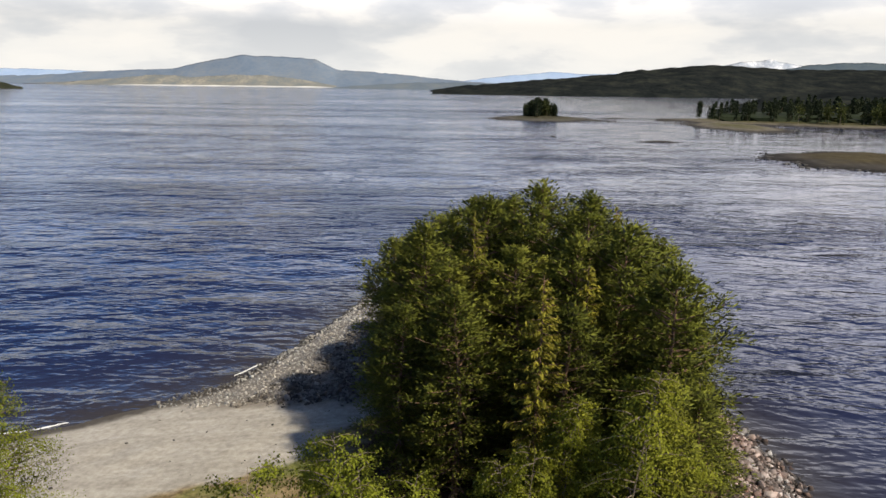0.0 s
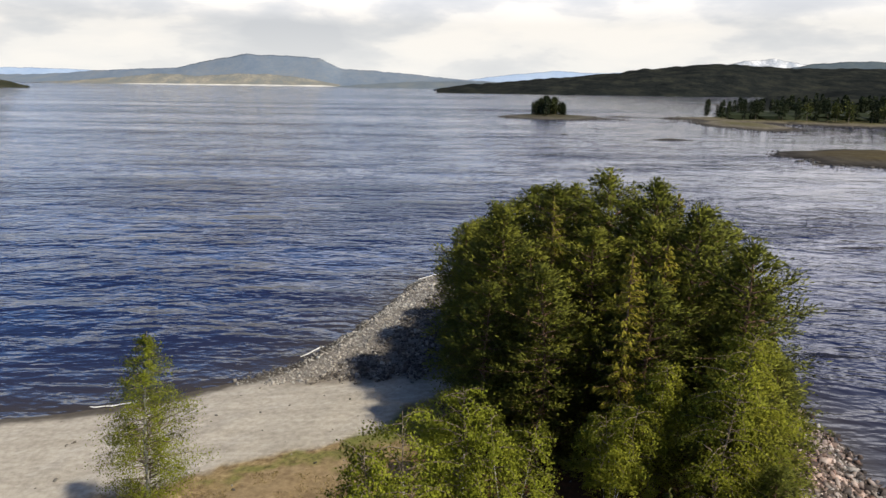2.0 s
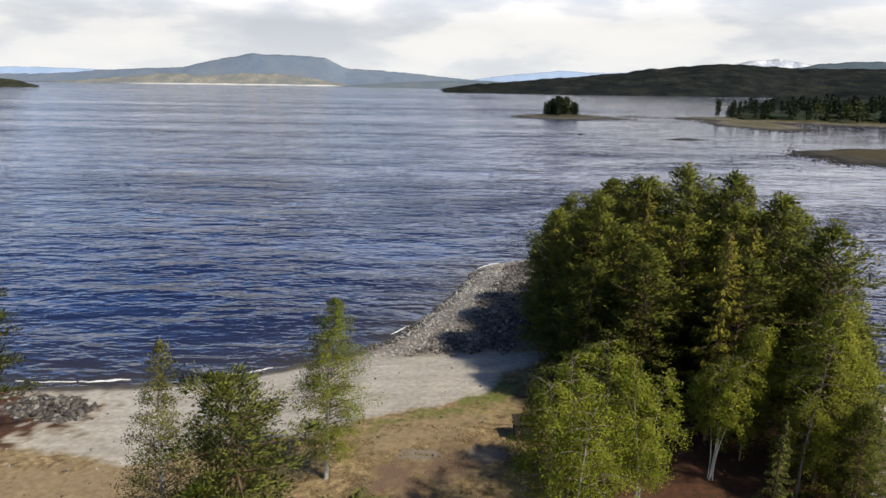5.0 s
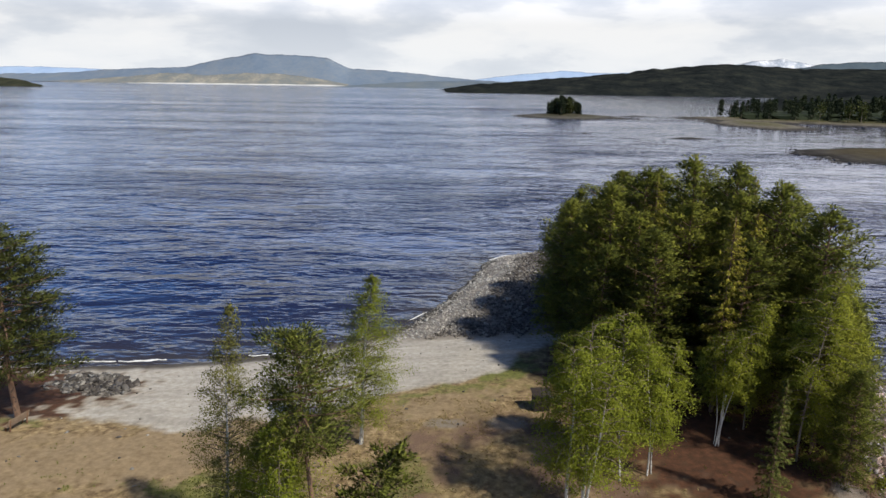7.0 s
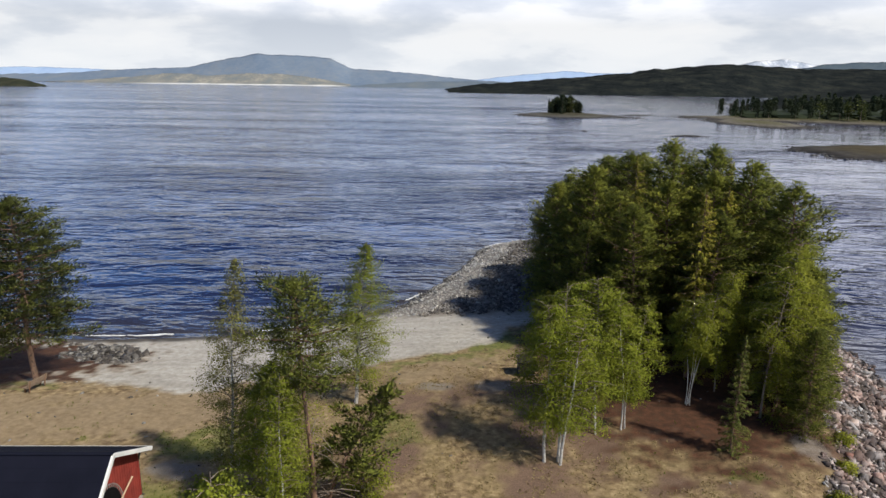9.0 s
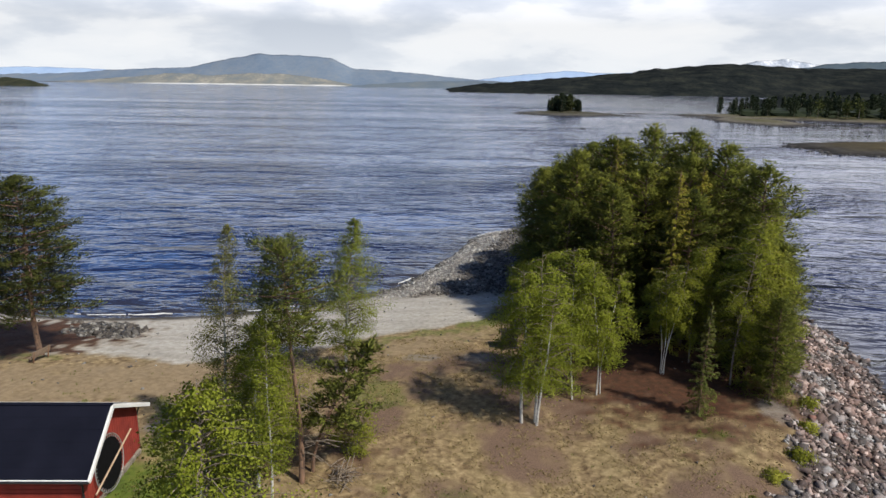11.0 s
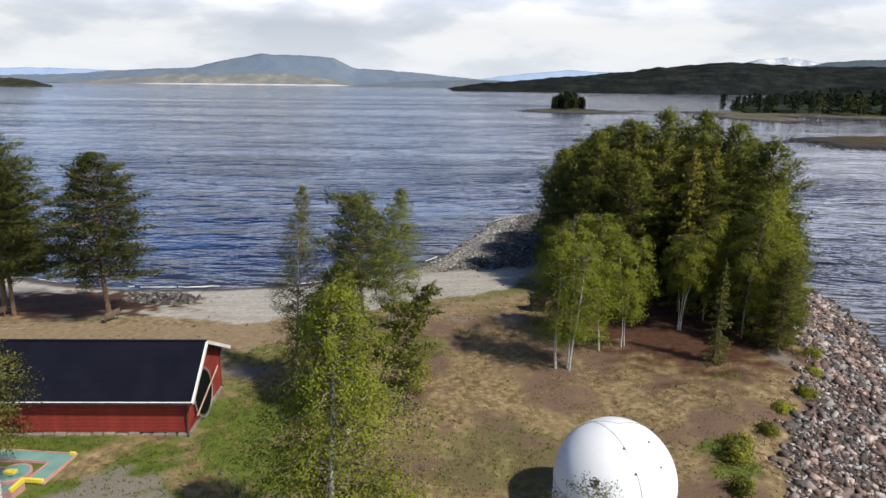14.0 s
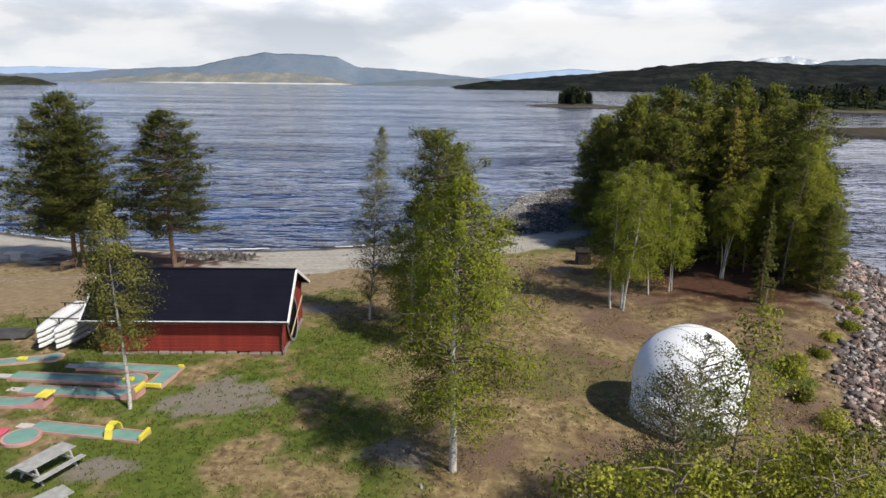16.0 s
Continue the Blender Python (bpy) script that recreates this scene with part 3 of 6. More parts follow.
def pine_meshes(seed, height, radius, base, count=74, dense=1.0, lean=(0.2, 0), taper=0.52, pinch=0.55, uneven=1.0, puff=0.40, lift=0.95, cone=False, fine=1.0):
    """Scots pine: tiers of limbs that carry cushions of needle tufts, with gaps between them."""
    rng = np.random.RandomState(seed)
    trunk = bend_trunk(height, rng, lean, 0.18)
    wood = [tube_data(trunk, np.linspace(0.19 * height / 14, 0.025, len(trunk)), 7)]
    cc, cr, out = [], [], []
    for i in range(count):
        w = (i // 6 + 0.5) / (count / 6)
        k = base + (0.985 - base) * min(1.0, (0.3 + 0.7 * w) * (i + rng.uniform(0, 0.8)) / count + (0.7 - 0.7 * w) * w)
        u = (k - base) / (1 - base)
        p = on_trunk(trunk, k)
        a = i * 2.4 + rng.uniform(-0.5, 0.5)
        prof = (1 - u) ** (taper + 0.10 * u) * (0.86 + 0.62 * u) * (0.90 + uneven * (0.24 * math.sin(i * 0.52 + seed) + 0.12 * math.sin(i * 1.7)))
        if cone:
            prof = min(1.0, 1.45 * (1 - u)) ** 0.60 * (0.80 + 0.20 * min(1.0, u / 0.25)) * (1 + uneven * 0.26 * math.sin(i * 0.52 + seed))
        prof *= 1 - pinch * max(0.0, (u - 0.80) / 0.20)
        ln = radius * min(1.12, max(0.10, prof)) * rng.uniform(0.62, 1.12)
        rise = (-0.22 + lift * u ** 1.5) * ln + rng.uniform(-0.12, 0.12) * ln
        bow = 0.16 * ln
        spine = lambda s: p + np.array([math.cos(a) * ln * s, math.sin(a) * ln * s, rise * s + bow * s * s])
        wood.append(tube_data([spine(s) for s in (0, 0.35, 0.7, 1.0)], [0.016 + 0.022 * ln, 0.012 + 0.015 * ln, 0.01 + 0.007 * ln, 0.006], 4))
        across = np.array([-math.sin(a), math.cos(a), 0.0])
        ahead = np.array([math.cos(a), math.sin(a), 0.0])
        for j in range(2 + int(ln * 2.7)):
            s = 1.0 - 0.86 * (j / (2 + ln * 2.7)) ** 1.15 * rng.uniform(0.75, 1.1)
            spread = (1 if j % 2 else -1) * 0.44 * ln * (1.12 - s) * rng.uniform(0.25, 1.1) * (j > 0)
            cc.append(spine(s) + across * spread + np.array([0, 0, 0.10 + 0.06 * abs(spread)]) + rng.normal(0, 0.07, 3))
            cr.append(rng.uniform(0.30, 0.50) * (0.8 + 0.1 * min(ln, 3)))
            out.append(ahead + across * spread / (0.6 * ln))
    for i in range(6):
        cc.append(trunk[-1] + rng.normal(0, 0.10, 3) + np.array([0, 0, 0.12 - 0.14 * i]))
        cr.append(0.22)
        out.append((0, 0, 1))
    cc, cr, out = np.array(cc), np.array(cr), np.array(out, float)
    per = int(28 * dense * fine ** 1.5)
    n = len(cc) * per
    off = rng.normal(size=(n, 3)) * np.array([0.62, 0.62, puff * 1.15])
    outs, axis = np.repeat(out, per, 0), np.repeat(cc, per, 0)
    C = axis + off * np.repeat(cr, per)[:, None]
    D = outs * 0.75 + off * 0.8 + np.array([0.1, 0, 0.55]) + rng.normal(size=(n, 3)) * 0.35
    N = outs * 0.45 + off * np.array([0.9, 0.9, 1.5]) + np.array([0, 0, 0.45]) + rng.normal(size=(n, 3)) * 0.22
    return join_quads(wood), leaves(C, D, 0.255 / fine, 0.074 / fine, rng, 0.35, N)


def spruce_meshes(seed, height, radius, base=0.06, count=120, dense=1.0):
    rng = np.random.RandomState(seed)
    trunk = bend_trunk(height, rng, (0.15, 0), 0.06)
    wood = [tube_data(trunk, np.linspace(0.15 * height / 14, 0.02, len(trunk)), 6)]
    C, D = [], []
    for i in range(count):
        k = base + (0.99 - base) * (i + rng.uniform(0, 0.8)) / count
        u = (k - base) / (1 - base)
        p = on_trunk(trunk, k)
        a = i * 2.4 + rng.uniform(-0.5, 0.5)
        ln = radius * (0.10 + 0.95 * (1 - u) ** 0.8) * rng.uniform(0.7, 1.15)
        q = [p + np.array([math.cos(a) * ln * s, math.sin(a) * ln * s, ln * (-0.5 * s * (1 - u) + 0.28 * s * s)]) for s in (0, 0.5, 1.0)]
        wood.append(tube_data(q, [0.03, 0.018, 0.006], 3))
        m = int(34 * dense * (0.35 + ln))
        s = rng.uniform(0.12, 1.05, m)
        spread = rng.normal(0, 0.22, m) * ln * (1.1 - s)
        base_pt = np.stack([p[0] + math.cos(a) * ln * s - math.sin(a) * spread, p[1] + math.sin(a) * ln * s + math.cos(a) * spread, p[2] + ln * (-0.5 * s * (1 - u) + 0.28 * s * s) - rng.uniform(0, 0.28, m)], 1)
        C.append(base_pt)
        D.append(np.stack([math.cos(a) + rng.normal(0, 0.5, m), math.sin(a) + rng.normal(0, 0.5, m), -0.55 + rng.normal(0, 0.35, m)], 1))
    C, D = np.concatenate(C), np.concatenate(D)
    top = np.tile(trunk[-1], (10, 1)) + rng.normal(0, 0.05, (10, 3))
    C, D = np.concatenate([C, top]), np.concatenate([D, np.tile((0, 0, 1.0), (10, 1))])
    N = D * np.array([0.7, 0.7, 0.0]) + np.array([0, 0, 0.6]) + rng.normal(size=C.shape) * 0.25
    return join_quads(wood), leaves(C, D, 0.27, 0.070, rng, 0.35, N)


def birch_meshes(seed, height, radius, base, count=70, amount=110, leaf=0.15, stems=1, lean=(0.5, 0.0), droop=0.35, shape=0.55, thick=1.0, loose=0.17, limb=1.0):
    """Birch: pale trunk, rising fine limbs, hanging twigs with small leaves."""
    rng = np.random.RandomState(seed)
    white, dark, C, D, N = [], [], [], [], []
    for st in range(stems):
        ang = st * 6.28 / max(stems, 1) + rng.uniform(0, 1)
        tilt = (0.12 * height if stems > 1 else 0.0)
        ht = height * (1 if st == 0 else rng.uniform(0.75, 0.97))
        trunk = bend_trunk(ht, rng, (lean[0] + tilt * math.cos(ang), lean[1] + tilt * math.sin(ang)), 0.16)
        if stems > 1:
            trunk = trunk + np.array([0.16 * math.cos(ang), 0.16 * math.sin(ang), 0])
        girth = np.linspace(0.125 * thick * ht / 12, 0.012, len(trunk))
        white.append(tube_data(trunk[:7], girth[:7], 7))
        dark.append(tube_data(trunk[6:], girth[6:] * 0.8, 3))
        for i in range(int(count / stems)):
            k = base + (0.985 - base) * (i + rng.uniform(0, 0.9)) / (count / stems)
            u = (k - base) / (1 - base)
            p = on_trunk(trunk, k)
            a = i * 2.4 + rng.uniform(-0.5, 0.5)
            ln = radius * ((0.55 + 0.9 * u) if u < 0.35 else 0.87 * ((1 - u) / 0.65) ** shape + 0.05) * rng.uniform(0.6, 1.15)
            up = rng.uniform(0.35, 0.85)
            ss = (0, 0.4, 0.75, 1.0)
            q = np.array([p + np.array([math.cos(a) * ln * s + 0.12 * ln * s * s, math.sin(a) * ln * s, ln * (up * s - droop * s * s * 1.2)]) for s in ss])
            dark.append(tube_data(q, [limb * (0.008 + 0.012 * ln), limb * (0.007 + 0.008 * ln), limb * 0.008, 0.004], 3))
            m = max(3, int(amount * (0.25 + ln / radius) * rng.uniform(0.4, 1.25)))
            s = rng.uniform(0.22, 1.05, m) ** 0.8
            bp = np.stack([np.interp(s, ss, q[:, c]) for c in range(3)], 1)
            hang = np.abs(rng.normal(0, 0.26, m)) * (0.5 + s)
            bp += rng.normal(size=(m, 3)) * loose * (0.35 + ln * 0.5) * np.array([1, 1, 0.8])
            bp[:, 2] -= hang * droop * 1.4
            C.append(bp)
            D.append(rng.normal(size=(m, 3)) * 0.8 + np.array([0.25, 0, -0.6]))
            away = bp - q.mean(0)
            N.append(away / (0.3 * ln + 0.15) * 0.5 + np.array([math.cos(a) * 0.6, math.sin(a) * 0.6, 0.35 + 0.4 * u]) + rng.normal(size=(m, 3)) * 0.3)
    return join_quads(white), join_quads(dark), leaves(np.concatenate(C), np.concatenate(D), leaf, leaf * 0.72, rng, 0.35, np.concatenate(N))


def make_mesh(name, vf, mat, soft=False):
    me = mesh_np(name, *vf[:2])
    me.materials.append(mat)
    if len(vf) > 2:
        store = me.attributes.new("puff", "FLOAT_VECTOR", "FACE")
        store.data.foreach_set("vector", np.ascontiguousarray(vf[2], dtype=np.float32).ravel())
    if soft:
        me.polygons.foreach_set("use_smooth", np.ones(len(me.polygons), bool))
    return me


TREE_MESHES = {}


def conifer(kind, variant, x, y, size, turn, label, group, maker, leaf, bark=PINE_BARK, name="pine_tree", category="pine tree", wide=1.0):
    key = (kind, variant)
    if key not in TREE_MESHES:
        wood, crown = maker()
        TREE_MESHES[key] = (make_mesh("trunk", wood, bark, True), make_mesh("crown", crown, leaf))
    t = thing(name, x, y, at(x, y) - 0.05, turn, label, category, group)
    t.scale = (size * wide, size * wide, size)
    part("trunk", TREE_MESHES[key][0], None, t)
    part("crown", TREE_MESHES[key][1], None, t)
    return t


def broadleaf(x, y, turn, label, group, meshes, leaf, name="birch_tree", category="birch tree", bark=None, size=1.0):
    t = thing(name, x, y, at(x, y) - 0.05, turn, label, category, group)
    t.scale = (size, size, size)
    white, dark, crown = meshes
    part("trunk", make_mesh("trunk", white, bark or BIRCH_BARK, True), None, t)
    tagged(part("limb", make_mesh("limb", dark, TWIG_BARK, True), None, t), kind="stuff")
    part("crown", make_mesh("crown", crown, leaf), None, t)
    return t


# ---- far shores ----
def far_material(name, a, b, c, scale):
    m, nt, bs = material(name)
    pos = world_pos(nt)
    n1 = noise_tex(nt, mapped(nt, pos, (1, 0.6, 1.6)), scale, 6, 0.65)
    n2 = noise_tex(nt, mapped(nt, pos, (1, 0.5, 2.5)), scale * 7, 5, 0.7)
    f = math_node(nt, "ADD", math_node(nt, "MULTIPLY", n1, 0.6), math_node(nt, "MULTIPLY", n2, 0.4))
    link(nt, ramp(nt, f, [(0.38, a), (0.5, b), (0.64, c)]), bs.inputs["Base Color"])
    bs.inputs["Roughness"].default_value = 1.0
    bs.inputs["Specular IOR Level"].default_value = 0.0
    return m


def ridge(name, label, y0, depth, profile, mat, rough, n=160, rows=14, curve=1.0, seed=0):
    """A long hill: foot at y0, crest of the given profile (x, height) behind it."""
    px, ph = [p[0] for p in profile], [p[1] for p in profile]
    xs = np.linspace(px[0], px[-1], n)
    hs = np.interp(xs, px, ph)
    for _ in range(2):
        hs[1:-1] = (hs[:-2] + 2 * hs[1:-1] + hs[2:]) / 4
    V = []
    for r in range(rows):
        s = r / (rows - 2)
        for x, h in zip(xs, hs):
            u = min(s, 1.0)
            k = 1 + u * depth / y0
            z = h * (u ** curve) * (1.0 if s <= 1 else 0.2)
            j = rough * noise.noise((x * 0.012 + seed, s * 3.1, seed)) + rough * 0.5 * noise.noise((x * 0.05 + seed, s * 7.0, 3.3))
            V.append((x * (k if s <= 1 else k * 1.1), y0 + s * depth + rough * 2 * noise.noise((x * 0.004, s * 2, seed + 7)), -1.5 + z + (j * min(1, 3 * u))))
    i = np.arange(n - 1)[None, :] + n * np.arange(rows - 1)[:, None]
    F = np.stack([i, i + 1, i + n + 1, i + n], -1).reshape(-1, 4)
    me = make_mesh(name, (np.array(V), F), mat, True)
    return tagged(new(name, me), label, "hill", kind="structure")


# Distance haze is painted into these hill colours; the nearer woods stay dark.
HAZE_BLUE = far_material("hazed_far_hills", (0.27, 0.37, 0.54), (0.31, 0.41, 0.57), (0.34, 0.44, 0.58), 0.004)
HAZED_MOUNTAIN = far_material("hazed_wooded_mountain", (0.125, 0.168, 0.232), (0.150, 0.190, 0.245), (0.185, 0.212, 0.24), 0.006)
HAZED_SHOULDER = far_material("hazy_low_forest", (0.100, 0.130, 0.165), (0.125, 0.155, 0.185), (0.155, 0.175, 0.185), 0.010)
PALE_SHORE = far_material("pale_far_beach", (0.5, 0.5, 0.49), (0.6, 0.6, 0.58), (0.7, 0.7, 0.67), 0.02)
HAZED_FIELDS = far_material("hazed_fields_and_woods", (0.145, 0.165, 0.180), (0.185, 0.192, 0.180), (0.31, 0.29, 0.24), 0.010)
HAZED_WOOD = far_material("hazed_far_forest", (0.062, 0.086, 0.112), (0.076, 0.102, 0.124), (0.094, 0.118, 0.13), 0.012)
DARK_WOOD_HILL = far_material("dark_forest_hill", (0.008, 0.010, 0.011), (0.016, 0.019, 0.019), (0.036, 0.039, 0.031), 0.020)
HEADLAND = far_material("headland_wood", (0.020, 0.024, 0.018), (0.035, 0.038, 0.026), (0.06, 0.06, 0.04), 0.03)
SNOW = far_material("snowy_mountain", (0.26, 0.31, 0.38), (0.42, 0.46, 0.52), (0.90, 0.92, 0.95), 0.012)

ridge("backdrop_far_hills", "far hills beyond the lake, coloured pale blue for haze", 4500, 150, [(-4300, 70), (-3150, 100), (-2780, 92), (-2380, 80), (-1900, 40)], HAZE_BLUE, 4, seed=1)
ridge("backdrop_mountain", "long flat-topped wooded mountain across the lake", 3950, 350, [(-3600, 25), (-2560, 56), (-2180, 86), (-1790, 103), (-1585, 150), (-1385, 190), (-1120, 182), (-935, 166), (-830, 110), (-490, 86), (-200, 54), (150, 30)], HAZED_MOUNTAIN, 7, curve=0.8, n=260, seed=2)
ridge("backdrop_fields", "sunlit fields and woods on the far shore", 3800, 130, [(-2460, 4), (-2050, 40), (-1820, 62), (-1600, 50), (-1370, 66), (-1140, 62), (-920, 34), (-800, 8)], HAZED_FIELDS, 6, curve=0.9, seed=3)
ridge("backdrop_low_forest", "low dark forest along the far shore", 3150, 150, [(-700, 2), (-560, 16), (-290, 32), (-50, 36), (210, 34), (520, 30)], HAZED_SHOULDER, 4, seed=4)
ridge("backdrop_far_beach", "thin pale beach along the far shore", 3780, 16, [(-2100, 0), (-1900, 5), (-1500, 6), (-900, 6), (-760, 0)], PALE_SHORE, 2, n=120, rows=4, seed=12)
ridge("backdrop_blue_hills", "hazy blue hills in the distance", 4550, 150, [(-140, 45), (115, 80), (480, 116), (700, 102), (1020, 113), (1310, 146), (1700, 150)], HAZE_BLUE, 4, seed=5)
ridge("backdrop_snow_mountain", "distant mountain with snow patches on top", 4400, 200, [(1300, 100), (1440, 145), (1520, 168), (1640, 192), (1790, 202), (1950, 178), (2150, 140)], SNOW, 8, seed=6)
ridge("backdrop_back_ridge", "dark ridge behind the forest hill", 3350, 200, [(1250, 70), (1430, 118), (1540, 138), (1670, 152), (1850, 154), (2500, 165)], HAZED_WOOD, 5, seed=7)
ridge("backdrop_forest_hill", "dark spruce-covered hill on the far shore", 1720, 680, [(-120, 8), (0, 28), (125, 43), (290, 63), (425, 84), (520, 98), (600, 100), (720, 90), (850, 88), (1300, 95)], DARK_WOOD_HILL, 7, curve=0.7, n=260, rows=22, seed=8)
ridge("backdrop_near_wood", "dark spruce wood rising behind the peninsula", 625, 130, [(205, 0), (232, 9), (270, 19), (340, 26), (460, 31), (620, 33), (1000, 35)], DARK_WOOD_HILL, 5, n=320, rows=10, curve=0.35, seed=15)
ridge("backdrop_left_headland", "low wooded headland on the lake", 1700, 120, [(-2300, 31), (-1430, 29), (-1280, 25), (-1215, 19), (-1170, 4)], HEADLAND, 6, n=260, seed=9)


def low_island(name, label, cx, cy, rx, ry, height, turn, mat, seed, n=120):
    """A low uneven shoal with a ragged stony rim."""
    t = thing(name, cx, cy, 0.0, turn, label, "island", kind="structure")
    V, F = [(0, 0, height)], []
    rings = 8
    edge = []
    for i in range(n):
        c, s = math.cos(6.2832 * i / n), math.sin(6.2832 * i / n)
        edge.append(1 + 0.22 * noise.noise((c * 2 + seed, s * 2, seed)) + 0.12 * noise.noise((c * 6, s * 6, seed)) + 0.07 * noise.noise((c * 17, s * 17, seed)))
    for r in range(1, rings + 1):
        for i in range(n):
            a, s = 6.2832 * i / n, r / rings
            w = 1 + (edge[i] - 1) * s
            V.append((math.cos(a) * rx * s * w, math.sin(a) * ry * s * w, height * (1 - s ** 2.2) - 0.25 * s + 0.22 * height * noise.noise((math.cos(a) * rx * s * 0.12, math.sin(a) * ry * s * 0.12, seed))))
    for i in range(n):
        F.append((0, 1 + i, 1 + (i + 1) % n))
    for r in range(rings - 1):
        for i in range(n):
            a, b = 1 + r * n + i, 1 + r * n + (i + 1) % n
            F.append((a, a + n, b + n, b))
    me = bpy.data.meshes.new("shoal")
    me.from_pydata(V, [], F)
    part("shoal", me, mat, t)
    # boulders along the rim
    rng = np.random.RandomState(seed + 50)
    cube = np.array([(a, b, c) for a in (-1, 1) for b in (-1, 1) for c in (-1, 1)], float)
    faces = np.array([(0, 1, 3, 2), (4, 6, 7, 5), (0, 4, 5, 1), (2, 3, 7, 6), (0, 2, 6, 4), (1, 5, 7, 3)])
    lot = []
    for _ in range(int(3.0 * (rx + ry)) + 10):
        i = rng.randint(n)
        a, s, size = 6.2832 * i / n, rng.uniform(0.86, 1.03) * edge[i], rng.uniform(0.15, 0.55) * min(1.0, 0.3 + 0.02 * (rx + ry))
        lot.append(((cube + rng.uniform(-0.4, 0.4, cube.shape)) * size * np.array([1.3, 1, 0.7]) + np.array([math.cos(a) * rx * s, math.sin(a) * ry * s, 0.06]), faces))
    tagged(part("boulders", make_mesh("boulders", join_quads(lot), SHORE_ROCK), None, t), kind="stuff")
    return t


def shoal_material(name, rim, low, top):
    m, nt, bs = material(name)
    pos = world_pos(nt)
    sep = nt.nodes.new("ShaderNodeSeparateXYZ")
    link(nt, pos, sep.inputs[0])
    n1 = noise_tex(nt, mapped(nt, pos, (1, 0.45, 1)), 0.12, 6, 0.7)
    n2 = noise_tex(nt, mapped(nt, pos, (1, 0.4, 1)), 0.30, 6, 0.75)
    z = math_node(nt, "ADD", sep.outputs[2], math_node(nt, "MULTIPLY", math_node(nt, "SUBTRACT", n1, 0.5), 1.2))
    col = ramp(nt, math_node(nt, "MULTIPLY", z, 0.4), [(0.12, rim), (0.34, low), (0.66, top)])
    link(nt, mixed(nt, 0.6, col, ramp(nt, n2, [(0.35, (0.3, 0.3, 0.3)), (0.65, (1, 1, 1))]), "MULTIPLY"), bs.inputs["Base Color"])
    bs.inputs["Roughness"].default_value = 1.0
    bs.inputs["Specular IOR Level"].default_value = 0.05
    return m


SHORE_ROCK = plain("dark_shore_rock", (0.028, 0.026, 0.025), (0.10, 0.095, 0.088), 0.8, 0.95, 6, 0.4)
BAR = shoal_material("gravel_bar", (0.03, 0.028, 0.026), (0.065, 0.06, 0.052), (0.075, 0.062, 0.034))
SHOAL = shoal_material("stony_shoal", (0.04, 0.038, 0.036), (0.12, 0.115, 0.102), (0.07, 0.066, 0.042))
RIM = shoal_material("grassy_shoal", (0.045, 0.042, 0.04), (0.16, 0.145, 0.115), (0.10, 0.095, 0.045))
low_island("wooded_island", "low stony island with a clump of dark trees", 47, 530, 40, 44, 2.2, 0, SHOAL, 3)
low_island("stony_reef", "low stony reef off the island", 78, 515, 26, 10, 0.7, -18, SHOAL, 5)
low_island("stony_reef", "small stone islet", 106, 552, 14, 4, 0.9, 0, SHOAL, 6)
low_island("stony_reef", "small stone islet", 141, 527, 10, 4, 0.8, 0, SHOAL, 7)
low_island("stony_reef", "bare grey stone islet", 84, 322, 9.5, 2.2, 0.8, -3, SHOAL, 8)
low_island("stony_reef", "bare stone islet", 36, 344, 1.6, 0.8, 0.6, 0, SHOAL, 9)
low_island("stony_reef", "long dark stone islet", 310, 950, 36, 7, 1.2, 0, SHOAL, 10)
low_island("sand_bar", "low sand and gravel bar with dry grass", 148, 247, 47, 36, 2.2, -6, BAR, 11)
low_island("wooded_peninsula", "low wooded peninsula with a pale shore", 330, 520, 190, 80, 3.5, -3, RIM, 12, 160)
low_island("sand_tongue", "low grassy tongue of sand before the wood", 166, 452, 27, 60, 1.7, 0, RIM, 14)


def far_tree_mesh(seed, birch=False):
    rng = np.random.RandomState(seed)
    if birch:
        c = rng.normal(size=(170, 3)) * np.array([1.5, 1.5, 2.6]) + np.array([0, 0, 8.0])
    else:
        u = rng.uniform(0, 1, 210) ** 0.8
        a = rng.uniform(0, 6.28, 210)
        r = (0.2 + 2.9 * (1 - u) ** 0.55 * (0.55 + 0.6 * u)) * rng.uniform(0.3, 1.1, 210)
        c = np.stack([np.cos(a) * r, np.sin(a) * r, 0.7 + u * 13.5], 1)
    crown = leaves(c, rng.normal(size=c.shape) + np.array([0, 0, -0.2]), 1.35, 0.95, rng)
    trunk = tube_data([(0, 0, 0), (0.1, 0, 5), (0, 0, 11)], [0.22, 0.15, 0.04], 5)
    return trunk, crown


FAR_TREES = [far_tree_mesh(s, s % 4 == 3) for s in range(8)]


def far_tree(x, y, z, size, variant, group):
    trunk, crown = FAR_TREES[variant]
    key = ("far", variant)
    if key not in TREE_MESHES:
        birch = variant % 4 == 3
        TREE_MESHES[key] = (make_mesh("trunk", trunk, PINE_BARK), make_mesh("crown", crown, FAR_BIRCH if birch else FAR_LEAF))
    t = thing("far_tree", x, y, z, variant * 40 + x * 13, "small dark tree standing on the low wooded island", "tree", group)
    t.scale = (size, size, size)
    part("trunk", TREE_MESHES[key][0], None, t)
    part("crown", TREE_MESHES[key][1], None, t)


rng0 = random.Random(5)
for i in range(74):
    ox, oy = rng0.uniform(-12, 12), rng0.gauss(0, 7)
    far_tree(47 + ox, 541 + oy, 1.0, rng0.uniform(0.80, 1.06) * (1 - 0.30 * (abs(ox) / 11) ** 2.2), rng0.choice([0, 1, 2, 4, 5, 6, 3]), "trees on the island")


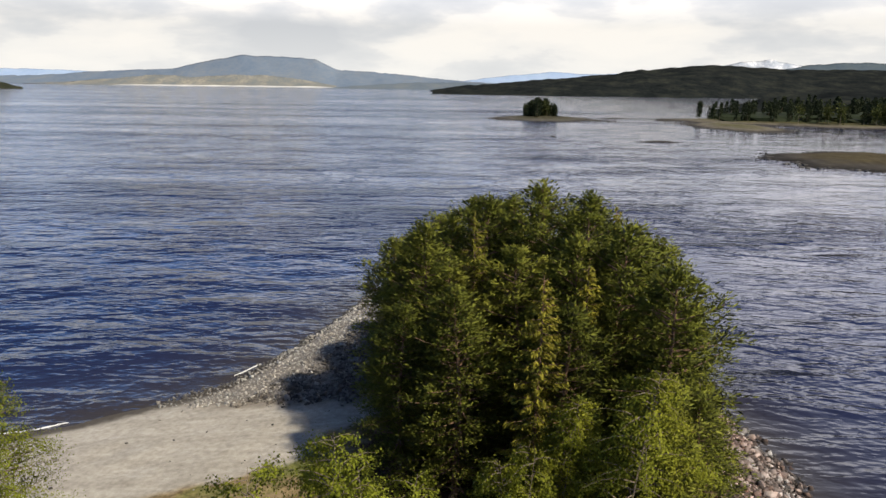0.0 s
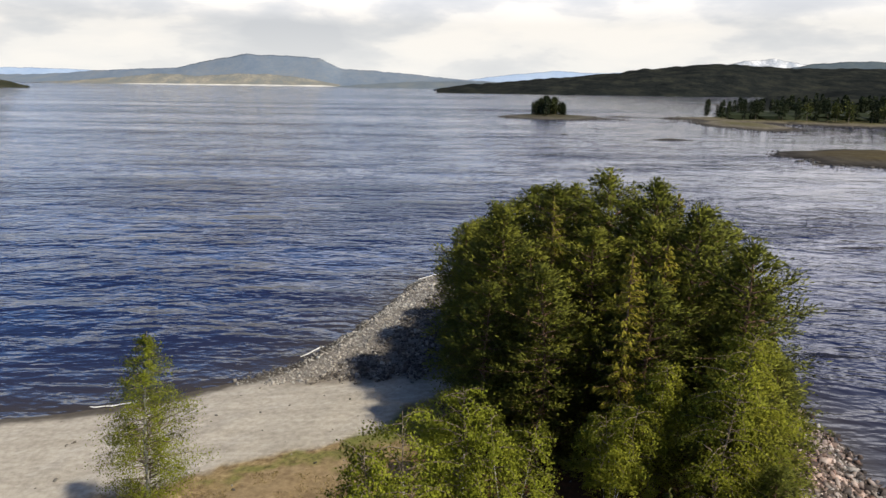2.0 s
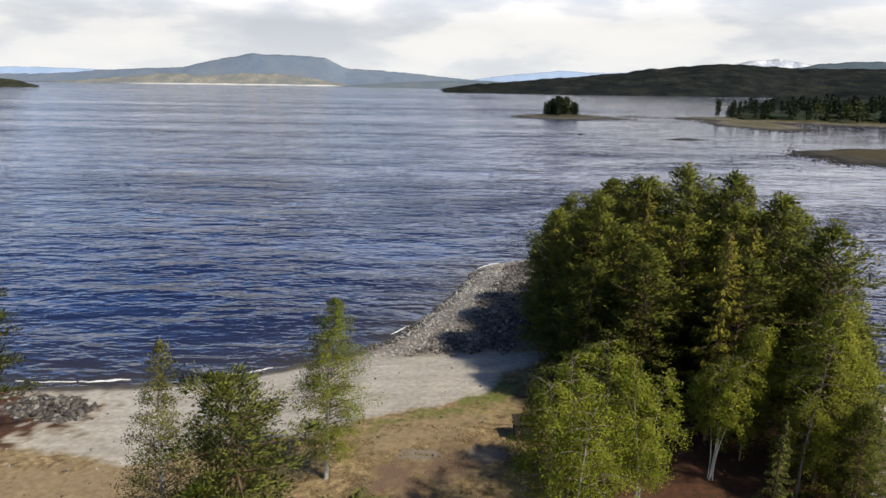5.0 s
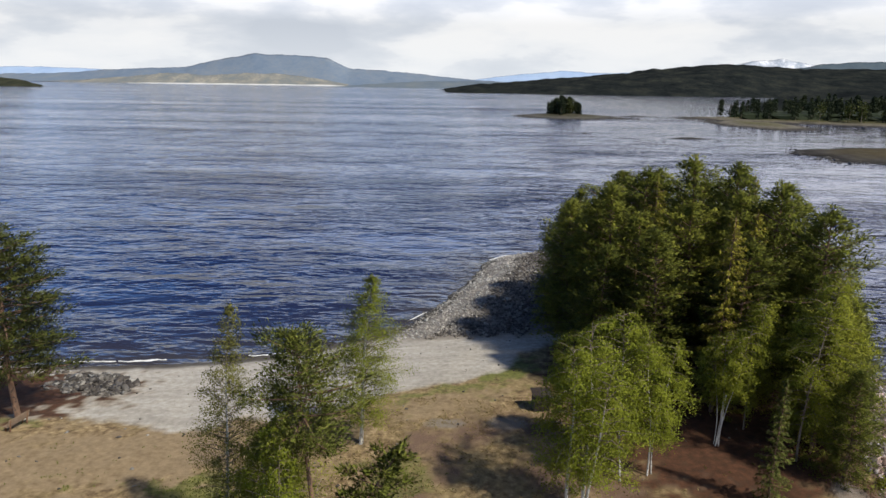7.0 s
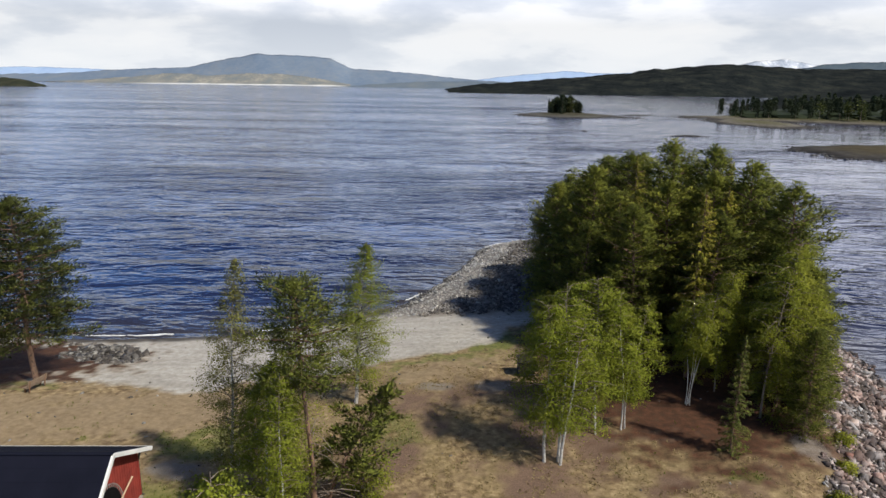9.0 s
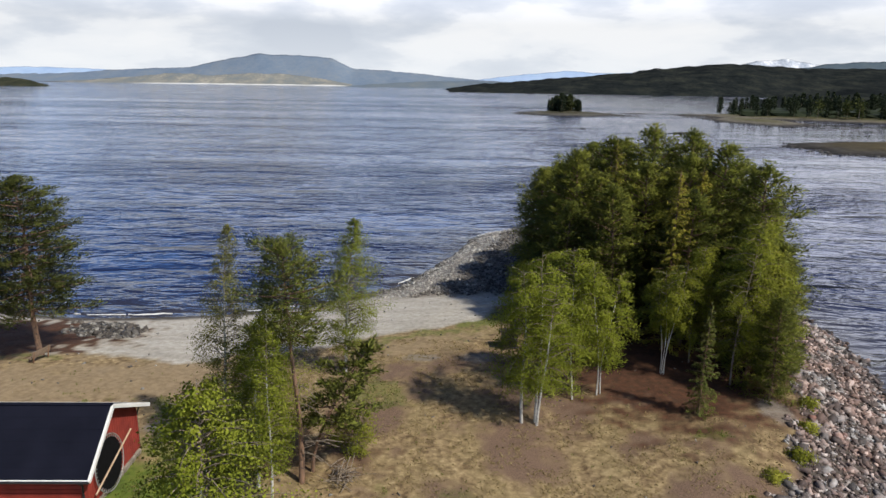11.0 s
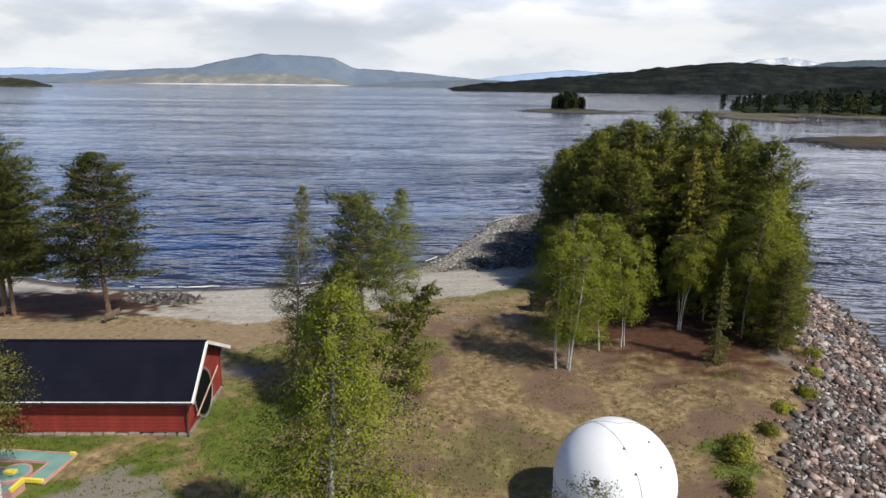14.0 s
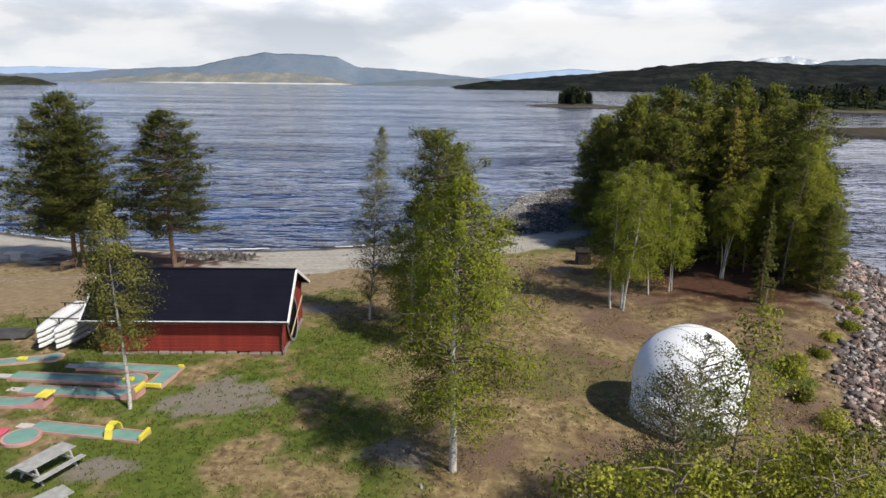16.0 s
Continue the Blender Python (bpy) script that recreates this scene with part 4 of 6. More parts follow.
def far_forest():
    """Thick woods on the peninsula, too many to count."""
    rng = np.random.RandomState(77)
    wood, dark, light = [], [], []
    for i in range(700):
        x, y = rng.uniform(172, 520), 455 + 145 * rng.uniform(0, 1) ** 1.3
        if ((x - 330) / 178) ** 2 + ((y - 528) / 62) ** 2 > 1:
            continue
        v = rng.choice([0, 2, 5, 3, 7, 3, 7] if y < 492 else [0, 1, 2, 4, 5, 6])
        tr, cr = FAR_TREES[v]
        s, a = rng.uniform(0.62, 1.08) * (1 + 0.25 * (y - 455) / 145) * (0.70 + 0.30 * min(1.0, (x - 165) / 70)), rng.uniform(0, 6.28)
        R = np.array([[math.cos(a), -math.sin(a), 0], [math.sin(a), math.cos(a), 0], [0, 0, 1]]) * s
        o = np.array([x, y, 1.5])
        wood.append((tr[0] @ R.T + o, tr[1]))
        (light if v % 4 == 3 else dark).append((cr[0] @ R.T + o, cr[1]))
    # Solid dark hump added among the trees to fill the gaps between them.
    bm = bmesh.new()
    bmesh.ops.create_uvsphere(bm, u_segments=48, v_segments=16, radius=1.0)
    for v in bm.verts:
        k = 1 + 0.12 * noise.noise(v.co * 9)
        v.co = Vector((v.co.x * 158 * k + 36, v.co.y * 50 * k + 34, max(-0.5, 8.0 * (max(0, v.co.z)) ** 0.4 * k)))
    t = thing("far_forest", 300, 500, 0, 0, "dense dark spruce and birch wood on the peninsula", "forest", kind="stuff")
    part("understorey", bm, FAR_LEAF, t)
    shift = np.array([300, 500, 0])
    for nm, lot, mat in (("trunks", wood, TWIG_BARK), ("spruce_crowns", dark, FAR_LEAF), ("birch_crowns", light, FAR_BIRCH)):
        v, f = join_quads(lot)
        tagged(part(nm, make_mesh(nm, (v - shift, f), mat), None, t), kind="stuff")


far_forest()

# ---- the grove on the point ----
PINES = [lambda: pine_meshes(1, 14, 3.4, 0.14, 88), lambda: pine_meshes(2, 14, 2.9, 0.24, 80, lean=(0.5, 0.1)), lambda: pine_meshes(3, 14, 3.7, 0.15, 94, lean=(-0.2, 0.2)), lambda: pine_meshes(4, 14, 2.7, 0.28, 72),
         lambda: pine_meshes(5, 14, 3.7, 0.25, 108, 1.25, (-0.2, 0), 0.52, 0.3, 0.9, 0.30, 0.65, True, 1.25), lambda: pine_meshes(6, 14, 4.2, 0.24, 116, 1.25, (0.3, 0), 0.46, 0.2, 0.9, 0.30, 0.65, True, 1.25),
         lambda: pine_meshes(7, 14, 3.6, 0.02, 104, 1.0, (0.1, 0.1), 0.60, 0.3, 0.45, 0.42), lambda: pine_meshes(8, 14, 3.6, 0.04, 104, 1.0, (-0.2, 0.0), 0.56, 0.3, 0.45, 0.42), lambda: pine_meshes(9, 14, 2.9, 0.60, 66, 1.0, (-0.7, 0.2), 0.46, 0.1, 1.1, 0.36, 0.8, False, 1.5),
         lambda: pine_meshes(10, 14, 4.6, 0.36, 34, 1.7, (6.0, -0.6), 0.50, 0.2, 1.2, 0.36, 0.6, False, 0.62)]


def pine(variant, x, y, top, turn, label="tall dark green pine standing in the grove on the point", group="pines in the grove", wide=1.0):
    size = (top - at(x, y)) / 14.0
    return conifer("pine", variant, x, y, size, turn, label, group, PINES[variant], SHORE_PINE_LEAF if variant in (4, 5) else BANK_PINE_LEAF if variant > 7 else PINE_LEAF, wide=wide)


GROVE_WIDE = 1.22
GROVE = [(0, 5.1, 40.8, 18.6, 10), (1, 3.0, 43.2, 18.8, 80), (2, -1.5, 52, 16.6, 150), (3, 6.2, 35.2, 18.0, 30), (1, 8.6, 31.5, 17.0, 200), (6, -4.6, 40.2, 16.8, 250), (7, -7.2, 45.5, 14.6, 60), (0, -1.0, 45.5, 17.6, 300),
         (2, 1.0, 37.2, 16.2, 110), (7, 9.0, 38.5, 16.4, 170), (0, 9.8, 34.5, 13.6, 20), (6, 11.0, 40.2, 12.6, 95), (7, -2.4, 33.4, 14.8, 330), (6, -5.6, 35.5, 13.0, 45), (1, 0.5, 58, 15.0, 70), (0, 6.5, 52, 15.8, 215),
         (2, 10.5, 46.5, 14.8, 15), (6, -4.5, 57, 14.0, 190), (0, 3.2, 31.6, 14.6, 260), (7, 8.8, 28.0, 11.8, 310), (7, -6.5, 51.5, 13.8, 120), (0, 4.6, 64, 13.6, 33), (6, 6.4, 25.8, 13.4, 77), (7, 6.4, 22.0, 9.6, 40), (6, 10.8, 36.6, 10.4, 140), 
         (6, -3.4, 47.5, 15.9, 12), (7, -5.6, 42.8, 15.4, 75), (0, 1.6, 48.4, 17.2, 140), (2, 7.8, 47.6, 15.8, 33), (7, -3.0, 36.8, 15.2, 222), (0, 4.4, 36.2, 17.0, 181)]
for v, x, y, top, turn in GROVE:
    pine(v, x, y, top, turn, wide=GROVE_WIDE)
for x, y, top, turn in ((1.6, 30.6, 16.6, 0), (-1.6, 38.0, 18.0, 90), (7.6, 43.0, 17.6, 200), (4.4, 33.4, 16.4, 130)):
    conifer("spruce", 0, x, y, (top - at(x, y)) / 14.0, turn, "yellowish green spruce with hanging branches in the grove", "spruces in the grove", lambda: spruce_meshes(11, 14, 2.3), SPRUCE_LEAF, name="spruce_tree", category="spruce tree")
conifer("small_spruce", 0, 1.2, 19.6, 0.62, 0, "slim young spruce at the edge of the grove", "", lambda: spruce_meshes(12, 12, 1.75, 0.05, 100), SHORE_PINE_LEAF, name="spruce_tree", category="spruce tree")

FRONT_BIRCHES = [(-9.9, 18.4, 10.2, 2.9, 21, 1, 0.22), (-9.0, 18.4, 10.8, 3.1, 22, 2, 0.2), (-6.4, 21.8, 10.3, 3.0, 23, 1, 0.2), (-4.6, 22.4, 9.6, 2.3, 24, 2, 0.24), (4.6, 24.0, 12.2, 2.7, 25, 1, 0.20), (3.0, 28.2, 9.2, 2.1, 26, 1, 0.2), (0.5, 26.0, 8.8, 1.9, 27, 4, 0.46),
                 (7.4, 25.6, 9.6, 2.5, 28, 1, 0.04), (-7.4, 25.6, 7.5, 1.7, 29, 1, 0.2), (9.4, 30.8, 8.6, 2.3, 30, 1, 0.05)]
for x, y, h, r, seed, stems, base in FRONT_BIRCHES:
    inner = x > -3
    broadleaf(x, y, seed * 37, "leafy tree at the edge of the grove, green darkened for weak sunlight" if inner else "bright green young birch with white trunk before the grove", "birches before the grove",
              birch_meshes(seed, h, r, base, 84, 270, 0.100, stems, (0.9 * math.sin(seed * 1.7), 0.5 * math.cos(seed)), 0.5, 0.36, 1.0 if x < -8 else 0.42 if stems > 2 else 0.6, 0.15), DIMMED_LEAF if inner else BIRCH_LEAF, bark=TWIG_BARK if inner and seed != 27 else None)

# ---- the trees on the bank ----
broadleaf(-22.4, 24.7, 0, "slender feathery birch with white trunk near the beach", "birches on the bank", birch_meshes(41, 11.6, 3.0, 0.12, 160, 300, 0.075, 1, (0.9, 0), 0.3, 0.85, 1.2, 0.16, 1.2), BIRCH_LEAF)
broadleaf(-26.9, 13.3, 0, "thin sparse birch with bare twigs beside the red boathouse", "birches on the bank", birch_meshes(42, 13.2, 2.1, 0.10, 160, 175, 0.075, 1, (1.0, 0), 0.15, 0.85, 0.65), SPARSE_LEAF)
broadleaf(-20.1, -4.2, 0, "large light green birch with white trunk on the grass", "birches on the bank", birch_meshes(43, 12.7, 3.9, 0.17, 190, 360, 0.085, 1, (0.1, 0.3), 0.45, 0.72, 1.35, 0.13, 1.3), BIRCH_LEAF)
broadleaf(-36.1, -0.7, 0, "small birch with white trunk between the minigolf lanes", "birches on the bank", birch_meshes(44, 10.4, 2.1, 0.30, 100, 260, 0.095, 1, (-0.6, 0.3), 0.4, 0.7), SPARSE_LEAF)
broadleaf(-23.6, 9.6, 0, "low young birch below the pine", "birches on the bank", birch_meshes(45, 9.4, 2.2, 0.14, 100, 230, 0.085, 1), BIRCH_LEAF)
broadleaf(-22.2, 7.4, 70, "slim young birch with a thin white trunk below the pine", "birches on the bank", birch_meshes(48, 9.6, 1.6, 0.25, 90, 190, 0.08, 1, (0.2, 0.1), 0.4, 0.6, 0.7), BIRCH_LEAF)
broadleaf(-24.0, 12.4, 20, "dense dark green alder standing below the pine", "bushes on the bank", birch_meshes(49, 8.8, 2.4, 0.10, 100, 230, 0.085, 4, (0.1, 0.1), 0.3, 0.5, 0.5, 0.18), DIMMED_LEAF, "bush", "bush", TWIG_BARK)
broadleaf(-19.6, 13.2, 20, "low dark green bush below the pine", "bushes on the bank", birch_meshes(50, 3.4, 1.6, 0.06, 60, 150, 0.085, 4, (0.1, 0.1), 0.3, 0.5, 0.5, 0.18), DIMMED_LEAF, "bush", "bush", TWIG_BARK)
broadleaf(-12.4, -8.9, 0, "tall willow with dark limbs and sparse grey-green leaves", "willows by the dome", birch_meshes(46, 8.2, 2.8, 0.10, 150, 330, 0.062, 2, (0.1, 0.2), 0.1, 0.55, 0.8, 0.14, 1.25), SALLOW_LEAF, "willow_tree", "willow", TWIG_BARK)
for x, y, h, rad, seed in ((-15.9, -18.0, 9.9, 1.5, 61), (-14.4, -17.2, 9.9, 2.0, 62), (-12.8, -16.4, 9.7, 2.1, 63), (-11.0, -15.6, 9.7, 2.3, 64)):
    broadleaf(x, y, seed * 50, "bushy yellow-green willow with brown limbs", "willows on the grass", birch_meshes(seed, h, rad, 0.45, 110, 270, 0.075, 3, (0.1, 0.1), 0.3, 0.40, 0.7, 0.18, 1.5), WILLOW_LEAF, "willow_tree", "willow", TWIG_BARK)
broadleaf(-13.6, -16.1, 40, "tall slim willow with yellow-green top", "willows on the grass", birch_meshes(47, 12.1, 1.2, 0.50, 60, 130, 0.07, 1, (0.6, 0.1), 0.7, 0.5, 0.5), WILLOW_LEAF, "willow_tree", "willow", TWIG_BARK)
for x, y, h, rad, seed in ((-12.8, -6.2, 2.6, 1.6, 65), (-9.6, -6.4, 2.4, 1.7, 66), (-6.4, -4.6, 2.2, 1.5, 67), (-4.4, -2.0, 1.9, 1.3, 68)):
    broadleaf(x, y, seed * 50, "bushy yellow-green willow shrub by the dome", "willows by the dome", birch_meshes(seed, h, rad, 0.06, 60, 110, 0.09, 4, (0.1, 0.1), 0.3, 0.5, 0.7, 0.13, 1.4), WILLOW_LEAF, "willow_tree", "willow", TWIG_BARK)
for x, y, h, rad, seed in ((-1.5, 7.4, 1.1, 1.0, 71), (-0.9, 8.5, 0.9, 0.8, 72), (-2.0, 4.6, 0.8, 0.8, 73), (-1.7, 1.8, 1.0, 0.9, 74), (1.6, 10.6, 0.6, 0.7, 75), (3.6, 13.4, 0.55, 0.6, 76), (5.8, 15.8, 0.6, 0.7, 77), (7.8, 19.2, 0.55, 0.6, 78), (9.0, 22.4, 0.6, 0.7, 79)):
    broadleaf(x, y, seed * 31, "low green bush along the top of the stone bank", "bushes by the stone bank", birch_meshes(seed, h, rad, 0.05, 36, 70, 0.10, 4, (0.1, 0.0), 0.3, 0.5, 0.5, 0.2), DIMMED_LEAF if seed % 2 else WILLOW_LEAF, "bush", "bush", TWIG_BARK)
crooked = pine(8, -21.6, 10.4, 15.2, 20, "crooked pine with bare lower trunk on the bank", "pines on the bank", 0.95)
rng0 = random.Random(21)
pine(9, -21.3, 11.4, 9.9, 0, "low leaning pine with hanging boughs beside the crooked pine", "pines on the bank", 1.0)
for i in range(16):   # dead limbs on its lower trunk
    a, z, ln = rng0.uniform(-1.4, 1.4), rng0.uniform(2.0, 6.4), rng0.uniform(1.0, 2.6)
    c, s = math.cos(a) * ln, math.sin(a) * ln
    part("dead_limb", rod([(-0.05, 0, z), (c * 0.6, s * 0.6, z + 0.05), (c, s, z - 0.25)], 0.022, 4), TWIG_BARK, crooked, "bare grey dead limb")
pine(4, -47.0, 26.7, 15.4, 60, "broad dark green pine on the shore beside the bench", "pines on the bank", 1.22)
pine(5, -56.6, 27.0, 16.7, 120, "broad dark green pine with two trunks on the shore", "pines on the bank", 1.15)
pine(4, -55.4, 26.4, 14.6, 200, "broad dark green pine beside its twin on the shore", "pines on the bank", 1.1)

# ---- the red boathouse ----
def boathouse():
    t = thing("boathouse", -36.2, 8.54, 2.55, 5.2, "low red wooden boathouse with a black felt roof and white trim", "building")
    L, front, back, E, R = 10.5, -2.55, 3.27, 2.10, 4.34   # length, wall lines, eaves, ridge
    hx, th = L / 2, 0.12
    fall = ((R - 2.02) / 2.93, 0.485)                          # steep front slope, gentle back slope
    W = back - front
    under = lambda y: R - 0.12 - (-y * fall[0] if y < 0 else y * fall[1])
    # foundation stones
    rng = random.Random(3)
    for i in range(16):
        sx = L / 16
        part("foundation_stone", new_box(-hx + sx * (i + 0.5), front + 0.02 + rng.uniform(-0.05, 0.03), 0.0, sx * rng.uniform(0.75, 0.97), 0.34, 0.24 + rng.uniform(-0.14, 0.10), bev=0.04), GRANITE, t)
    for i in range(8):
        part("foundation_stone", new_box(hx - 0.02, front + W * (i + 0.5) / 8, 0.0, 0.30, W / 8 * 0.92, 0.30 + rng.uniform(-0.05, 0.05), bev=0.04), GRANITE, t)
    # long walls: lapped boards
    for side, y0, top in ((-1, front, under(front) + 0.04), (1, back, under(back) + 0.04)):
        rows = 10
        step = (top - 0.16) / rows
        lap = bmesh.new()
        box(lap, 0, 0, 0, L, 0.045, step * 0.97, Matrix.Rotation(radians(5), 4, "X"))
        board = bpy.data.meshes.new("board")
        lap.to_mesh(board)
        lap.free()
        board.materials.append(RED_WOOD)
        w = part("wall", new_box(0, y0 - side * (th / 2 + 0.04), (0.16 + top) / 2, L - 0.02, th, top - 0.16), RED_WOOD, t)
        for i in range(rows):
            b = part("board", board, None, w)
            b.matrix_basis = pose(0, y0 - side * 0.02, 0.16 + step * (i + 0.5), 0, 0, 0 if side < 0 else 180)
    # gables: upright boards under the roof slopes
    n = 24
    for side in (-1, 1):
        bm = bmesh.new()
        x = side * (hx - th / 2 - 0.03)
        pts = [(front, 0.16), (back, 0.16), (back, under(back)), (0, under(0)), (front, under(front))]
        a = [bm.verts.new((x - th / 2, p[0], p[1])) for p in pts]
        b = [bm.verts.new((x + th / 2, p[0], p[1])) for p in pts]
        bm.faces.new(a)
        bm.faces.new(b[::-1])
        for i in range(5):
            bm.faces.new((a[i], b[i], b[(i + 1) % 5], a[(i + 1) % 5]))
        w = part("gable_wall", bm, RED_WOOD, t)
        for i in range(n):
            y = front + W * (i + 0.5) / n
            top = min(under(y - W / n / 2), under(y + W / n / 2))
            part("board", new_box(side * (hx - 0.018), y, (0.16 + top) / 2, 0.03, W / n * 0.93, top - 0.16), RED_WOOD, w)
        for y in (front + 0.02, back - 0.02):
            part("corner_board", new_box(side * (hx + 0.006), y, (0.16 + under(y)) / 2, 0.05, 0.13, under(y) - 0.18), RED_WOOD, t)
    part("doorway", new_box(-hx - 0.02, 0, 1.15, 0.06, 1.6, 2.0), DARK_WOOD, t, "dark plank doors")
    # roof
    ov, dx = 0.70, -0.21
    for side, run, k in ((-1, 2.93, fall[0]), (1, 3.95, fall[1])):
        slope = math.atan(k)
        ln = run / math.cos(slope)
        m = Matrix.Translation((dx, 0, R + 0.05)) @ Matrix.Rotation(-side * slope, 4, "X")
        bm = bmesh.new()
        box(bm, 0, side * ln / 2, 0, L + 2 * ov, ln, 0.10, m)
        r = part("roof", bm, FELT_ROOF, t)
        strips = 6
        for i in range(1, strips):
            bm = bmesh.new()
            box(bm, 0, side * ln * i / strips, 0.053, L + 2 * ov - 0.04, 0.05, 0.008, m)
            part("felt_seam", bm, FELT_ROOF, r)
        bm = bmesh.new()
        box(bm, 0, side * (ln + 0.02), -0.05, L + 2 * ov + 0.02, 0.04, 0.17, m)
        part("eaves_board", bm, WHITE_WOOD, t, "white painted eaves board")
        bm = bmesh.new()
        box(bm, 0, side * (ln - 0.005), 0.062, L + 2 * ov - 0.02, 0.05, 0.016, m)
        part("drip_edge", bm, WHITE_WOOD, t, "white metal drip edge")
        for e in (-1, 1):
            bm = bmesh.new()
            box(bm, e * (hx + ov + 0.018), side * ln / 2, -0.035, 0.032, ln + 0.02, 0.19, m)
            part("verge_board", bm, WHITE_WOOD, t, "white painted verge board")
            bm = bmesh.new()
            box(bm, e * (hx + ov - 0.03), side * ln / 2, 0.064, 0.075, ln + 0.02, 0.02, m)
            part("verge_cover", bm, WHITE_WOOD, t)
        z_e = R + 0.05 - run * k
        y0 = front if side < 0 else back
        v, f = tube_data([(dx - hx - ov, side * (run + 0.07), z_e), (dx + hx + ov, side * (run + 0.07), z_e - 0.04)], [0.06, 0.06], 8)
        part("gutter", mesh_np("gutter", v, f), BLACK_METAL, t)
        v, f = tube_data([(hx - 0.1, side * (run + 0.05), z_e - 0.05), (hx - 0.02, y0 + side * 0.09, z_e - 0.40), (hx - 0.02, y0 + side * 0.09, 0.1), (hx + 0.05, y0 + side * 0.2, 0.02)], [0.045] * 4, 8)
        part("downpipe", mesh_np("downpipe", v, f), BLACK_METAL, t)
    bm = bmesh.new()
    box(bm, dx, 0, R + 0.11, L + 2 * ov, 0.22, 0.04)
    part("ridge_cap", bm, FELT_ROOF, t)
    return t


house = boathouse()
HOUSE = house.matrix_basis.copy()


def ring_mesh(radius, tube, n=48, sides=6):
    pts = [(math.cos(6.28319 * i / n) * radius, math.sin(6.28319 * i / n) * radius, 0) for i in range(n + 1)]
    return rod(pts, tube, sides)


def trampoline():
    m = HOUSE @ pose(5.43, -0.35, 1.46, 0, 86, 0)
    t = new("trampoline")
    t.matrix_basis = m
    tagged(t, "large round black trampoline leaning against the boathouse gable", "trampoline")
    bm = bmesh.new()
    bmesh.ops.create_circle(bm, cap_ends=True, radius=1.27, segments=40)
    bmesh.ops.solidify(bm, geom=bm.faces[:], thickness=0.02)
    part("mat", bm, MESH_BLACK, t)
    part("frame", ring_mesh(1.42, 0.03), STEEL, t, "pale steel frame with springs")
    for i in range(40):
        a = 6.28319 * i / 40
        part("spring", box(bmesh.new(), 1.34, 0, 0.01, 0.16, 0.025, 0.025, Matrix.Rotation(a, 4, "Z")), STEEL, t)
    return t


trampoline()
pole = thing("wooden_pole", 0, 0, 0, 0, "long pale wooden pole leaning against the boathouse gable", "pole")
pole.matrix_basis = HOUSE
part("pole", rod([(5.80, -2.60, 1.15), (5.62, 1.75, 2.15)], 0.045), POLE_WOOD, pole)


# ---- stacked boats ----
def hull(bm, m, length=3.7, beam=1.15, depth=0.34, n=12, sides=8):
    """An upturned boat: closed shell with a rounded bottom."""
    rows = []
    for i in range(n + 1):
        s = i / n
        w = beam / 2 * (math.sin(min(s * 1.35, 1) * math.pi / 2) ** 0.6 if s < 0.75 else 1 - 0.12 * (s - 0.75) * 4) + 0.02
        d = depth * (0.75 + 0.25 * math.sin(s * math.pi))
        row = []
        for j in range(sides + 1):
            a = math.pi * j / sides
            row.append(bm.verts.new(m @ Vector((length * (s - 0.5), math.cos(a) * w, d * math.sin(a) ** 0.55))))
        rows.append(row)
    for i in range(n):
        for j in range(sides):
            bm.faces.new((rows[i][j], rows[i + 1][j], rows[i + 1][j + 1], rows[i][j + 1]))
        bm.faces.new((rows[i][0], rows[i][sides], rows[i + 1][sides], rows[i + 1][0]))
    bm.faces.new(rows[0])
    bm.faces.new(rows[n][::-1])
    return bm


for k, (bx, by) in enumerate(((-45.25, 8.15), (-43.9, 8.15))):
    for j in range(4):
        b = thing("rowing_boat", bx + 0.03 * j, by - 0.10 * j, at(bx, by) + 0.22 + 0.36 * j, (94, 88)[k] + 0.8 * j, "slim white upturned boat stacked beside the boathouse", "boat", "stacked white boats")
        bm = hull(bmesh.new(), Matrix(), 5.2, 0.95, 0.30)
        bmesh.ops.recalc_face_normals(bm, faces=bm.faces[:])
        part("hull", bm, HULL_WHITE, b)
        for sgn in (-1, 1):
            part("gunwale", new_box(0.4, sgn * 0.475, 0.02, 4.2, 0.05, 0.06), STEEL, b)
        part("keel", new_box(0.2, 0, 0.30, 4.2, 0.05, 0.04), HULL_WHITE, b)
    bl = thing("boat_rack", bx, by, at(bx, by), 92, "dark timber rack holding the stacked boats", "rack", "boat racks")
    for s in (-1.4, 1.4):
        for z in (0.15, 1.66):
            part("cross_bar", new_box(s, 0.1, z, 0.06, 1.5, 0.05), DARK_WOOD, bl)
        part("post", new_box(s, 0.6, 0.82, 0.07, 0.07, 1.70), DARK_WOOD, bl)

db = thing("dark_boat", -48.9, 7.6, None, 8, "dark upturned boat lying on the ground", "boat")
bm = hull(bmesh.new(), Matrix.Translation((0, 0, 0.16)), 3.4, 1.3, 0.4)
bmesh.ops.recalc_face_normals(bm, faces=bm.faces[:])
part("hull", bm, HULL_DARK, db)
for s in (-0.9, 0.9):
    part("bearer", new_box(s, 0, 0.07, 0.14, 1.2, 0.2), GREY_WOOD, db)


